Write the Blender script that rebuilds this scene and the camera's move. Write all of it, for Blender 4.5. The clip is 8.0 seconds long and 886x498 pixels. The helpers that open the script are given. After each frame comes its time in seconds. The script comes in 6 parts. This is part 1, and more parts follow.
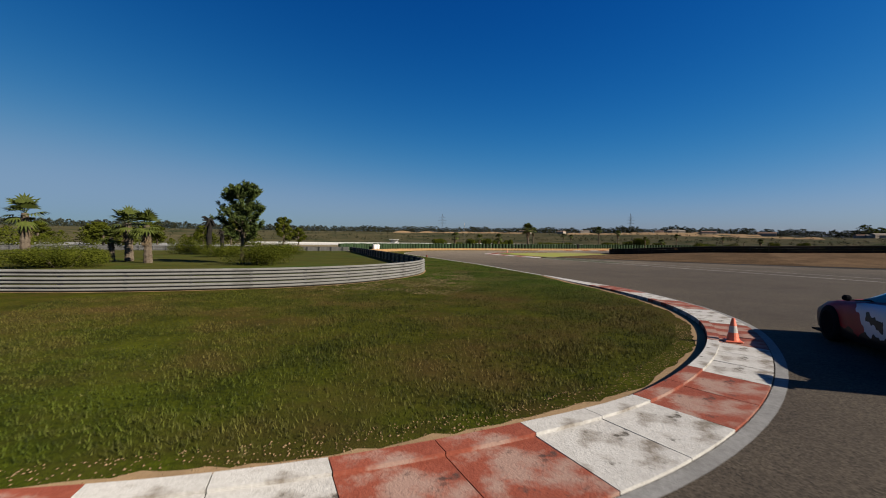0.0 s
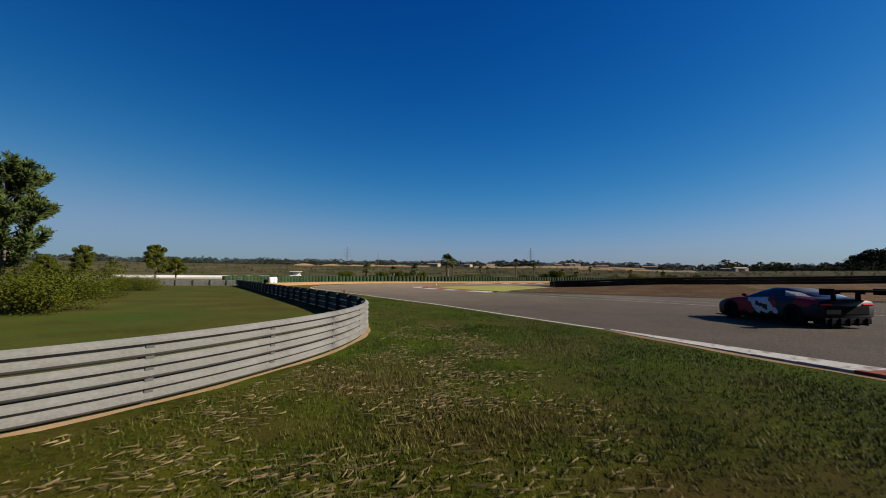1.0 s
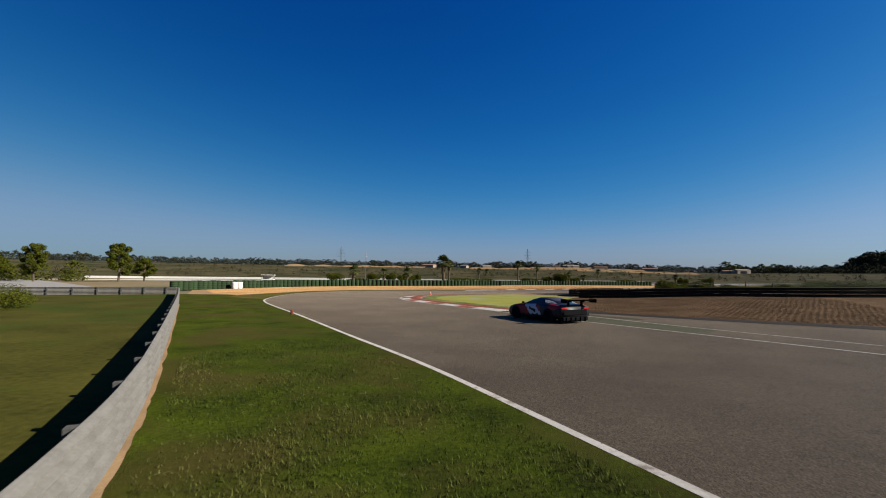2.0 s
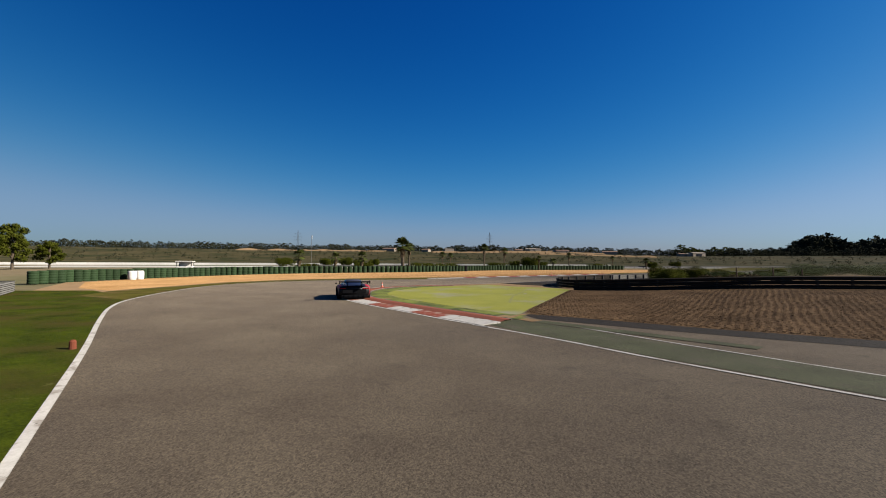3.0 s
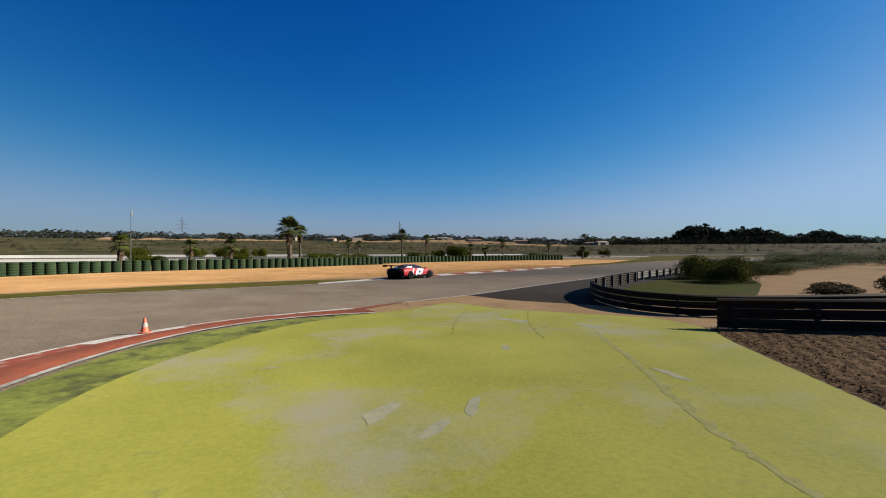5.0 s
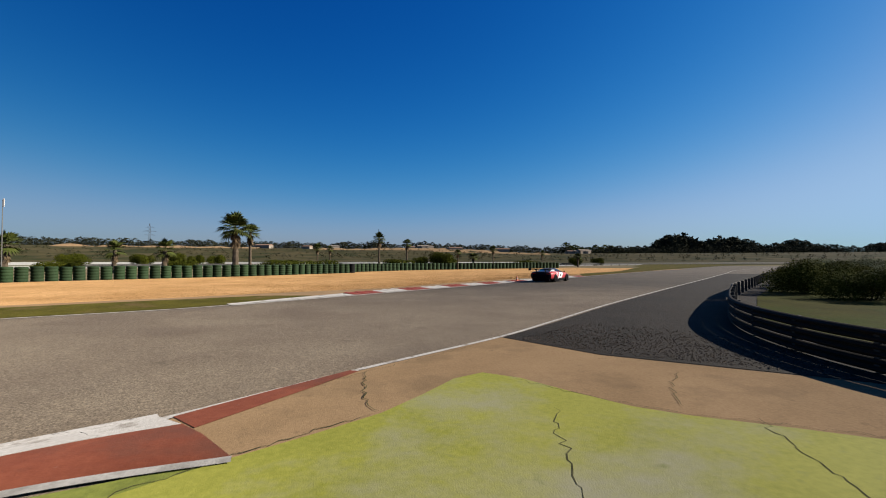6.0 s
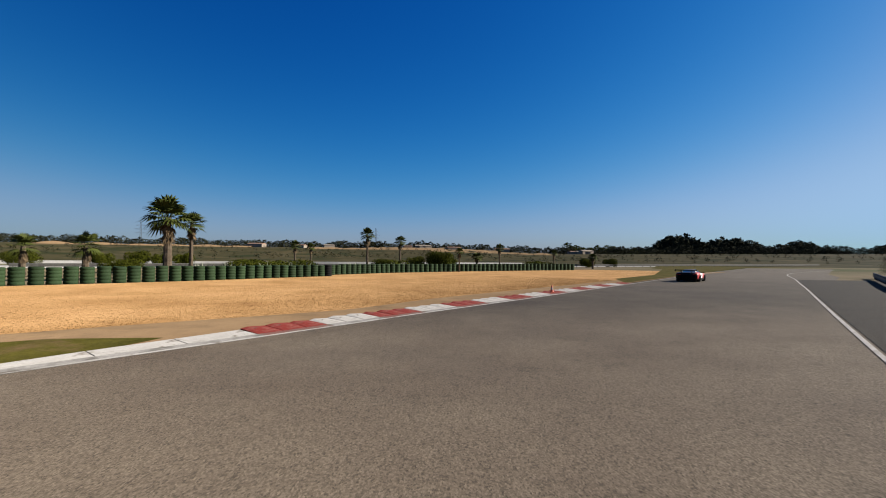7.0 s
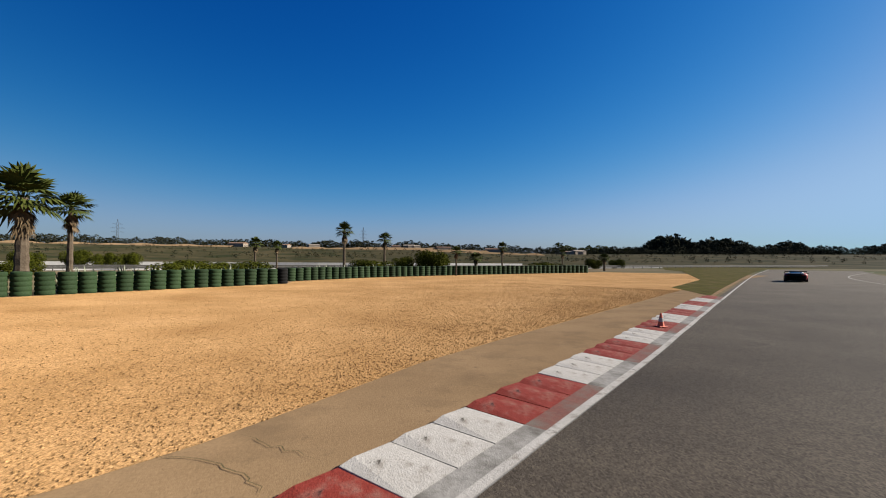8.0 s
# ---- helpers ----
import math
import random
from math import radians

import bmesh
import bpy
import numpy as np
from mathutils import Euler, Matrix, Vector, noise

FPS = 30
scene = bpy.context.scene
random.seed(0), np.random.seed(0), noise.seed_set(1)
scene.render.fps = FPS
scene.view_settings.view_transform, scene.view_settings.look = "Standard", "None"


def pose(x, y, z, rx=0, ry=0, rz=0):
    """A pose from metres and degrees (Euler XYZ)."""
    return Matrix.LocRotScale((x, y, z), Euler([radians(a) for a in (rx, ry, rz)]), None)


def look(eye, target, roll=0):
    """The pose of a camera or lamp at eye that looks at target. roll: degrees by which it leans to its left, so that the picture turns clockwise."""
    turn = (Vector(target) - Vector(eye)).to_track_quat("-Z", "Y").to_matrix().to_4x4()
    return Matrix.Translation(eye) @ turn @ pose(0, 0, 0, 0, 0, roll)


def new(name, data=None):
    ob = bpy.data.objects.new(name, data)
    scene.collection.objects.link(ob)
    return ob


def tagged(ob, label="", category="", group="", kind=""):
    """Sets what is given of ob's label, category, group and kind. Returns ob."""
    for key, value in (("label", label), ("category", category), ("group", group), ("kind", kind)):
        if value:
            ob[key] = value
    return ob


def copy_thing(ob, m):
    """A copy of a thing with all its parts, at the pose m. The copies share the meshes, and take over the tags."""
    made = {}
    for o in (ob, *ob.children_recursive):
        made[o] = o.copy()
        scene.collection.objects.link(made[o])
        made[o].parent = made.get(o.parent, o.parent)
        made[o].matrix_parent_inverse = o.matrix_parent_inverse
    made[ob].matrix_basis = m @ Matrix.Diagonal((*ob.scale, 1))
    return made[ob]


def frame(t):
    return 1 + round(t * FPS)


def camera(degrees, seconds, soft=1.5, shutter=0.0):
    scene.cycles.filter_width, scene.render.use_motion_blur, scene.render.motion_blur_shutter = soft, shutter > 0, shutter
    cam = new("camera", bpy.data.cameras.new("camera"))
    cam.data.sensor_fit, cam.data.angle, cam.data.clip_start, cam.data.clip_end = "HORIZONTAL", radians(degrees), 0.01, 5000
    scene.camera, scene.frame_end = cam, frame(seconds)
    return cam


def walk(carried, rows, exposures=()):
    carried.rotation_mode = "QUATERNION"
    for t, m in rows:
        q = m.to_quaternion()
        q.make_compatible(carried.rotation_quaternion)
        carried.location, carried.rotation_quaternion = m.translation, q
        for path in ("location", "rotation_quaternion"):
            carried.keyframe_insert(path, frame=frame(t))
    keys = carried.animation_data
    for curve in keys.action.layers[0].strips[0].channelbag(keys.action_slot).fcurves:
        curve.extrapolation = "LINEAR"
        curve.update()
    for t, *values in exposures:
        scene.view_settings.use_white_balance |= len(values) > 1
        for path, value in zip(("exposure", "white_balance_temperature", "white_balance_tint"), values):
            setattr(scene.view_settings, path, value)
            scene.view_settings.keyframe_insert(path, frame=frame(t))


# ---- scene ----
from mathutils import geometry

PATH = [
    (0, (6.911, 4.398, 1.839), (6.187, 6.262, 1.806), 0.5),
    (0.5, (2.925, 9.981, 1.559), (2.551, 11.945, 1.567), 0.2),
    (1, (0.452, 16.239, 1.512), (0.128, 18.209, 1.629), 0.4),
    (1.5, (-0.458, 21.582, 1.898), (-0.842, 23.539, 2.039), 0.5),
    (2, (-1.6, 28.571, 2.225), (-1.905, 30.544, 2.345), 0.6),
    (3.5, (-3.564, 47.579, 2.514), (-3.628, 49.577, 2.539), 0.1),
    (4, (-4.389, 55.052, 2.482), (-4.355, 57.052, 2.493), -0.0),
    (4.5, (-4.608, 61.391, 2.492), (-4.448, 63.384, 2.491), -0.0),
    (6, (-3.551, 80.703, 1.973), (-3.203, 82.672, 2.018), 0.1),
    (6.5, (-2.28, 86.462, 1.907), (-1.929, 88.43, 1.963), 0.2),
    (7, (-1.377, 93.693, 2.018), (-1.021, 95.661, 2.063), 0.4),
    (7.5, (-0.596, 100.308, 2.054), (-0.193, 102.266, 2.096), 0.46),
    (8, (0.412, 107.085, 2.13), (0.817, 109.043, 2.176), 0.42),
]
cam = camera(88.3, 8.0, soft=1.0, shutter=0.05)
walk(cam, [(t, look(eye, target, roll)) for t, eye, target, roll in PATH], [(0, 1.34), (2, 1.38), (4.5, 1.47), (8, 1.53)])

# ---- sky, sun, exposure ----
SUN_DIR = Vector((math.cos(radians(28)) * 0.995, math.cos(radians(28)) * -0.1, math.sin(radians(28))))
SKY_SLOPES = ((11.4, 3.7, 0.295), (0.643, 1.54, 0.47), (0.480, 0.936, 0.58))
HAZE = (0.92, 0.94, 1.04)
world = bpy.data.worlds.new("sky")
scene.world = world
world.use_nodes = True
wn = world.node_tree
sky = wn.nodes.new("ShaderNodeTexSky")
sky.sky_type = "NISHITA"
sky.sun_disc = False
sky.sun_elevation = radians(28)
sky.sun_rotation = math.atan2(SUN_DIR.x, SUN_DIR.y)
sky.altitude = 50
sky.air_density = 1.0
sky.dust_density = 0.7
sky.ozone_density = 2.0


# a clear, deep winter sky: each channel of the sky model gets its own slope and levels off near the sun;
# the air by the horizon is a little lilac, the sky away from the sun a little deeper
def sky_math(operation, a, b=0.0):
    n = wn.nodes.new("ShaderNodeMath")
    n.operation = operation
    for v, i in ((a, 0), (b, 1)):
        if isinstance(v, float):
            n.inputs[i].default_value = v
        else:
            wn.links.new(v, n.inputs[i])
    return n.outputs[0]


def sky_range(src, x0, x1, y0, y1):
    n = wn.nodes.new("ShaderNodeMapRange")
    n.interpolation_type = "SMOOTHSTEP"
    for i, v in enumerate((x0, x1, y0, y1)):
        n.inputs[i + 1].default_value = v
    wn.links.new(src, n.inputs[0])
    return n.outputs[0]


split, join = wn.nodes.new("ShaderNodeSeparateColor"), wn.nodes.new("ShaderNodeCombineColor")
ways, where = wn.nodes.new("ShaderNodeSeparateXYZ"), wn.nodes.new("ShaderNodeTexCoord")
wn.links.new(where.outputs["Generated"], ways.inputs[0])
wn.links.new(sky.outputs[0], split.inputs[0])
away = sky_range(ways.outputs[0], -0.95, 0.15, 0.72, 1.0)
for k, (gain, power, top) in enumerate(SKY_SLOPES):
    x = sky_math("MULTIPLY", split.outputs[k], 0.075)
    knee = sky_math("POWER", sky_math("ADD", sky_math("POWER", sky_math("DIVIDE", x, top), 6.0), 1.0), 1 / 6)
    x = sky_math("MULTIPLY", sky_math("POWER", sky_math("DIVIDE", x, knee), power), gain)
    x = sky_math("MULTIPLY", sky_math("MULTIPLY", x, away), sky_range(ways.outputs[2], 0.0, 0.20, HAZE[k], 1.0))
    wn.links.new(x, join.inputs[k])
wn.links.new(join.outputs[0], wn.nodes["Background"].inputs[0])
wn.nodes["Background"].inputs[1].default_value = 1.0
sun_data = bpy.data.lights.new("sun", "SUN")
sun_data.energy, sun_data.angle, sun_data.color = 5.0, radians(0.53), (1.0, 0.92, 0.80)
sun = new("sun", sun_data)
sun.matrix_world = look(SUN_DIR * 300, (0, 0, 0))


# ---- materials ----
def make_material(name, dark, light, fine=40.0, broad=1.5, rough=0.85, bump=0.3, bump_scale=None, metal=0.0,
                  stain=None, stain_scale=0.4, stain_low=0.5, stain_high=0.7, per_object=0.0, gap=0.02, cells=None, island=0.0, flecks=None):
    """Two-scale colour variation, optional stain patches with a shape of their own, and fine relief."""
    m = bpy.data.materials.new(name)
    m.use_nodes = True
    nt = m.node_tree
    b = nt.nodes["Principled BSDF"]
    b.inputs["Roughness"].default_value = rough
    b.inputs["Metallic"].default_value = metal
    b.inputs["Diffuse Roughness"].default_value = 0.35 if rough > 0.79 else 0.0
    b.inputs["Specular IOR Level"].default_value = 0.5 if rough < 0.79 else 0.12 if rough < 0.94 else 0.03
    co = nt.nodes.new("ShaderNodeTexCoord")

    def noise_node(scale, detail=6.0, rgh=0.6):
        n = nt.nodes.new("ShaderNodeTexNoise")
        n.inputs["Scale"].default_value, n.inputs["Detail"].default_value = scale, detail
        n.inputs["Roughness"].default_value = rgh
        nt.links.new(co.outputs["Object"], n.inputs["Vector"])
        return n

    def mixer(fac, a, c):
        x = nt.nodes.new("ShaderNodeMix")
        x.data_type = "RGBA"
        nt.links.new(fac, x.inputs[0])
        for v, i in ((a, 6), (c, 7)):
            if isinstance(v, tuple):
                x.inputs[i].default_value = (*v, 1)
            else:
                nt.links.new(v, x.inputs[i])
        return x.outputs[2]

    def ramp(src, lo, hi):
        r = nt.nodes.new("ShaderNodeMapRange")
        r.inputs[1].default_value, r.inputs[2].default_value = lo, hi
        nt.links.new(src, r.inputs[0])
        return r.outputs[0]

    nf, nb = noise_node(fine), noise_node(broad, 4.0)
    add = nt.nodes.new("ShaderNodeMath")
    add.operation = "ADD"
    nt.links.new(nf.outputs[0], add.inputs[0])
    nt.links.new(nb.outputs[0], add.inputs[1])
    colour = mixer(ramp(add.outputs[0], 0.7, 1.3), dark, light)
    if stain:
        ns = noise_node(stain_scale, 8.0, 0.65)
        colour = mixer(ramp(ns.outputs[0], stain_low, stain_high), colour, stain)
    if flecks:
        nk = noise_node(flecks[1], 8.0, 0.7)
        colour = mixer(ramp(nk.outputs[0], flecks[2], flecks[3]), colour, flecks[0])
    if cells:
        vo = nt.nodes.new("ShaderNodeTexVoronoi")
        vo.inputs["Scale"].default_value = cells[0]
        nt.links.new(co.outputs["Object"], vo.inputs["Vector"])
        bw = nt.nodes.new("ShaderNodeRGBToBW")
        nt.links.new(vo.outputs["Color"], bw.inputs[0])
        hc = nt.nodes.new("ShaderNodeHueSaturation")
        nt.links.new(ramp_out(nt, bw.outputs[0], 1 - cells[1], 1 + cells[1]), hc.inputs["Value"])
        nt.links.new(colour, hc.inputs["Color"])
        colour = hc.outputs[0]
    if island:
        ge = nt.nodes.new("ShaderNodeNewGeometry")
        hi = nt.nodes.new("ShaderNodeHueSaturation")
        nt.links.new(ramp_out(nt, ge.outputs["Random Per Island"], 1 - island, 1 + island), hi.inputs["Value"])
        nt.links.new(colour, hi.inputs["Color"])
        colour = hi.outputs[0]
    if per_object:
        oi = nt.nodes.new("ShaderNodeObjectInfo")
        hsv = nt.nodes.new("ShaderNodeHueSaturation")
        nt.links.new(ramp_out(nt, oi.outputs["Random"], 1 - per_object, 1 + per_object), hsv.inputs["Value"])
        nt.links.new(colour, hsv.inputs["Color"])
        colour = hsv.outputs[0]
    nt.links.new(colour, b.inputs["Base Color"])
    if bump:
        bp = nt.nodes.new("ShaderNodeBump")
        bp.inputs["Strength"].default_value, bp.inputs["Distance"].default_value = bump, gap
        src = noise_node(bump_scale or fine, 5.0) if bump_scale else nf
        nt.links.new(src.outputs[0], bp.inputs["Height"])
        nt.links.new(bp.outputs[0], b.inputs["Normal"])
    return m


def ramp_out(nt, src, lo, hi):
    r = nt.nodes.new("ShaderNodeMapRange")
    r.inputs[3].default_value, r.inputs[4].default_value = lo, hi
    nt.links.new(src, r.inputs[0])
    return r.outputs[0]


def plain(name, colour, rough=0.5, metal=0.0):
    return make_material(name, tuple(c * 0.85 for c in colour), tuple(min(1, c * 1.1) for c in colour), 30, 3, rough, 0.08, None, metal)


M_ASPHALT = make_material("asphalt", (0.075, 0.057, 0.040), (0.133, 0.107, 0.074), 60, 0.30, 0.9, 0.6, 150, stain=(0.078, 0.062, 0.046), stain_scale=0.12, stain_low=0.50, stain_high=0.80, cells=(52.0, 0.65), flecks=((0.048, 0.039, 0.027), 0.9, 0.58, 0.80))
M_ASPHALT_DARK = make_material("new_asphalt", (0.007, 0.006, 0.004), (0.020, 0.015, 0.011), 45, 0.4, 0.9, 0.7, 90, cells=(70.0, 0.5), island=0.4)
M_FIELD = make_material("dry_field", (0.082, 0.063, 0.037), (0.149, 0.119, 0.074), 0.5, 0.02, 0.95, 0.3, stain=(0.045, 0.056, 0.022), stain_scale=0.012, stain_low=0.45, stain_high=0.6)
M_GRASS = make_material("mown_grass", (0.007, 0.009, 0.001), (0.040, 0.043, 0.003), 13, 0.7, 0.95, 0.8, 45, stain=(0.034, 0.024, 0.006), stain_scale=0.30, stain_low=0.46, stain_high=0.64, gap=0.04, flecks=((0.085, 0.068, 0.024), 2.6, 0.62, 0.75))
M_VERGE = make_material("verge_grass", (0.025, 0.024, 0.004), (0.073, 0.063, 0.012), 9, 0.7, 0.95, 0.6, 35, stain=(0.101, 0.064, 0.034), stain_scale=0.5, stain_low=0.52, stain_high=0.70)
M_SAND = make_material("packed_sand", (0.143, 0.094, 0.051), (0.205, 0.138, 0.077), 25, 0.5, 0.95, 0.35, 60, stain=(0.114, 0.077, 0.044), stain_scale=0.7, stain_low=0.5, stain_high=0.75, flecks=((0.096, 0.065, 0.038), 3.0, 0.60, 0.75))
M_GRAVEL = make_material("orange_gravel", (0.160, 0.086, 0.031), (0.311, 0.186, 0.083), 34, 0.22, 0.95, 0.6, 60, gap=0.03, cells=(46.0, 0.55), island=0.35, flecks=((0.181, 0.105, 0.045), 0.8, 0.55, 0.75))
M_PLOUGH = make_material("ploughed_gravel", (0.026, 0.016, 0.008), (0.086, 0.054, 0.029), 26, 0.35, 0.95, 0.8, 30, gap=0.03, cells=(34.0, 0.6), island=0.45)
M_YELLOW = make_material("yellow_green_paint", (0.125, 0.129, 0.019), (0.190, 0.187, 0.034), 14, 0.4, 0.85, 0.25, 60, stain=(0.170, 0.162, 0.116), stain_scale=0.25, stain_low=0.52, stain_high=0.70, flecks=((0.103, 0.110, 0.039), 1.6, 0.60, 0.74))
M_GREEN_PAINT = make_material("worn_green_paint", (0.053, 0.066, 0.013), (0.144, 0.156, 0.031), 6, 0.5, 0.85, 0.4, 40, stain=(0.032, 0.037, 0.015), stain_scale=0.8, stain_low=0.48, stain_high=0.62)
M_GREEN_ASPHALT = make_material("green_tinted_asphalt", (0.030, 0.031, 0.016), (0.058, 0.061, 0.033), 30, 0.6, 0.9, 0.5, 110, stain=(0.056, 0.049, 0.034), stain_scale=0.9, stain_low=0.5, stain_high=0.7, cells=(52.0, 0.5))
M_WHITE = make_material("worn_white_paint", (0.246, 0.232, 0.212), (0.345, 0.331, 0.306), 18, 1.2, 0.8, 0.5, 40, stain=(0.129, 0.109, 0.088), stain_scale=2.2, stain_low=0.53, stain_high=0.66, flecks=((0.057, 0.049, 0.040), 4.0, 0.62, 0.67))
M_RED = make_material("worn_red_paint", (0.113, 0.015, 0.010), (0.168, 0.028, 0.019), 14, 1.0, 0.8, 0.5, 40, stain=(0.178, 0.093, 0.072), stain_scale=1.9, stain_low=0.50, stain_high=0.68, flecks=((0.038, 0.016, 0.014), 4.0, 0.60, 0.68))
M_RED_OLD = make_material("faded_red_paint", (0.125, 0.030, 0.017), (0.175, 0.048, 0.028), 14, 1.0, 0.8, 0.5, 40, stain=(0.20, 0.125, 0.098), stain_scale=1.3, stain_low=0.50, stain_high=0.60, flecks=((0.052, 0.028, 0.022), 4.0, 0.60, 0.68))
M_RED_CLEAN = make_material("red_paint", (0.096, 0.026, 0.014), (0.136, 0.041, 0.022), 9, 0.8, 0.85, 0.3, 40, stain=(0.075, 0.030, 0.020), stain_scale=0.9, stain_low=0.5, stain_high=0.72, flecks=((0.145, 0.086, 0.067), 7.0, 0.64, 0.74))
M_RED_FOOT = make_material("rubbed_red_paint", (0.097, 0.041, 0.034), (0.149, 0.063, 0.048), 14, 1.0, 0.8, 0.4, 40, stain=(0.112, 0.089, 0.074), stain_scale=1.6, stain_low=0.45, stain_high=0.65)
M_WHITE_FOOT = make_material("rubbed_white_paint", (0.149, 0.142, 0.130), (0.253, 0.242, 0.224), 14, 1.0, 0.8, 0.4, 40, stain=(0.089, 0.082, 0.071), stain_scale=1.6, stain_low=0.45, stain_high=0.65)
M_CONCRETE = make_material("grey_concrete", (0.109, 0.104, 0.098), (0.176, 0.171, 0.163), 14, 1.0, 0.9, 0.35, 50)
M_STEEL = make_material("galvanised_steel", (0.083, 0.080, 0.073), (0.126, 0.122, 0.113), 22, 1.3, 0.8, 0.05, None, 0.0, stain=(0.066, 0.061, 0.055), stain_scale=1.8, stain_low=0.5, stain_high=0.75)
# rusty steel whose colour also holds the shade of faces turned from the sun
M_RUSTY_SHADED = make_material("rusty_shaded_steel", (0.009, 0.008, 0.007), (0.024, 0.019, 0.014), 22, 1.3, 0.88, 0.1, None, 0.0, stain=(0.020, 0.011, 0.007), stain_scale=1.4, stain_low=0.5, stain_high=0.75)
M_POST = make_material("steel_post", (0.034, 0.034, 0.033), (0.062, 0.061, 0.059), 20, 2, 0.9, 0.05)
M_RUBBER = make_material("green_tyre_wrap", (0.010, 0.022, 0.008), (0.022, 0.039, 0.016), 12, 1.0, 0.8, 0.15, None, per_object=0.22)
M_BLADE = make_material("grass_blade", (0.011, 0.014, 0.002), (0.042, 0.048, 0.004), 3, 0.6, 0.85, 0.0, island=0.6, stain=(0.050, 0.037, 0.010), stain_scale=0.30, stain_low=0.46, stain_high=0.64, flecks=((0.10, 0.084, 0.029), 2.6, 0.60, 0.72))
M_WORN = make_material("worn_yellow", (0.11, 0.11, 0.035), (0.18, 0.175, 0.065), 20, 3.0, 0.9, 0.2)
M_PATCHWORN = make_material("scuffed_paint", (0.135, 0.135, 0.085), (0.19, 0.187, 0.125), 9, 2.0, 0.9, 0.2)
# brownish asphalt, paler than the run-off: the light clods catch is in the colour
M_CLOD_LIT = make_material("lit_asphalt_clod", (0.026, 0.021, 0.017), (0.075, 0.062, 0.050), 40, 3.0, 0.95, 0.3, island=0.5)
M_STRAW = make_material("dry_straw", (0.056, 0.042, 0.018), (0.112, 0.083, 0.039), 12, 1.0, 0.9, 0.0, island=0.4)
M_CRACK = make_material("crack", (0.026, 0.025, 0.012), (0.063, 0.058, 0.030), 20, 2, 0.95, 0.0)
M_TYRE = plain("black_rubber", (0.012, 0.012, 0.012), 0.95)
M_BARK = make_material("bark", (0.044, 0.032, 0.022), (0.104, 0.083, 0.061), 12, 2, 0.95, 0.7, 9)
M_CHAR = make_material("charred_bark", (0.007, 0.007, 0.006), (0.022, 0.019, 0.016), 12, 2, 0.95, 0.5)
M_PALM = make_material("palm_leaf", (0.017, 0.025, 0.003), (0.054, 0.063, 0.011), 6, 1, 0.8, 0.0)
M_DEAD = make_material("dead_palm_leaf", (0.064, 0.044, 0.025), (0.128, 0.093, 0.054), 8, 1, 0.9, 0.1)
M_LEAF = make_material("leaf_green", (0.014, 0.020, 0.002), (0.058, 0.062, 0.007), 5, 0.8, 0.95, 0.0)
M_PINE = make_material("pine_needle", (0.017, 0.029, 0.006), (0.055, 0.070, 0.015), 5, 0.8, 0.8, 0.0)
M_AGAVE = make_material("agave_leaf", (0.070, 0.081, 0.046), (0.151, 0.157, 0.099), 5, 0.8, 0.6, 0.1)
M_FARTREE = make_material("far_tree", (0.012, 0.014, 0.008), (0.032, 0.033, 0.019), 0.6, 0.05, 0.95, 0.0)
M_SCRUB = make_material("heath", (0.024, 0.023, 0.010), (0.060, 0.048, 0.024), 0.25, 0.03, 0.95, 0.2, stain=(0.018, 0.021, 0.008), stain_scale=0.05, stain_low=0.48, stain_high=0.60)
M_WALLWHITE = make_material("white_concrete", (0.410, 0.395, 0.372), (0.536, 0.521, 0.492), 1.5, 0.1, 0.85, 0.1)
M_BUILD = make_material("pale_plaster", (0.149, 0.123, 0.097), (0.238, 0.201, 0.164), 0.5, 0.05, 0.9, 0.0)
M_ROOF = make_material("clay_roof", (0.127, 0.074, 0.052), (0.201, 0.127, 0.089), 1.5, 0.2, 0.9, 0.0)
M_ORANGE = make_material("cone_orange", (0.361, 0.058, 0.023), (0.436, 0.093, 0.041), 20, 3, 0.5, 0.05)
M_CARWHITE = make_material("car_white", (0.410, 0.410, 0.425), (0.477, 0.477, 0.492), 5, 1, 0.35, 0.0)
M_CARBLACK = make_material("car_black", (0.004, 0.004, 0.005), (0.008, 0.008, 0.009), 5, 1, 0.95, 0.0)
M_CARBLUE = make_material("car_navy", (0.008, 0.009, 0.020), (0.013, 0.015, 0.030), 5, 1, 0.7, 0.0)
M_GLASSDARK = make_material("tinted_glass", (0.012, 0.013, 0.015), (0.016, 0.017, 0.02), 5, 1, 0.06, 0.0)
M_LAMP = make_material("rear_lamp", (0.30, 0.01, 0.01), (0.36, 0.015, 0.015), 8, 2, 0.2, 0.0)
M_CHROME = make_material("bare_metal", (0.5, 0.5, 0.5), (0.62, 0.62, 0.62), 8, 2, 0.25, 0.0, None, 0.9)



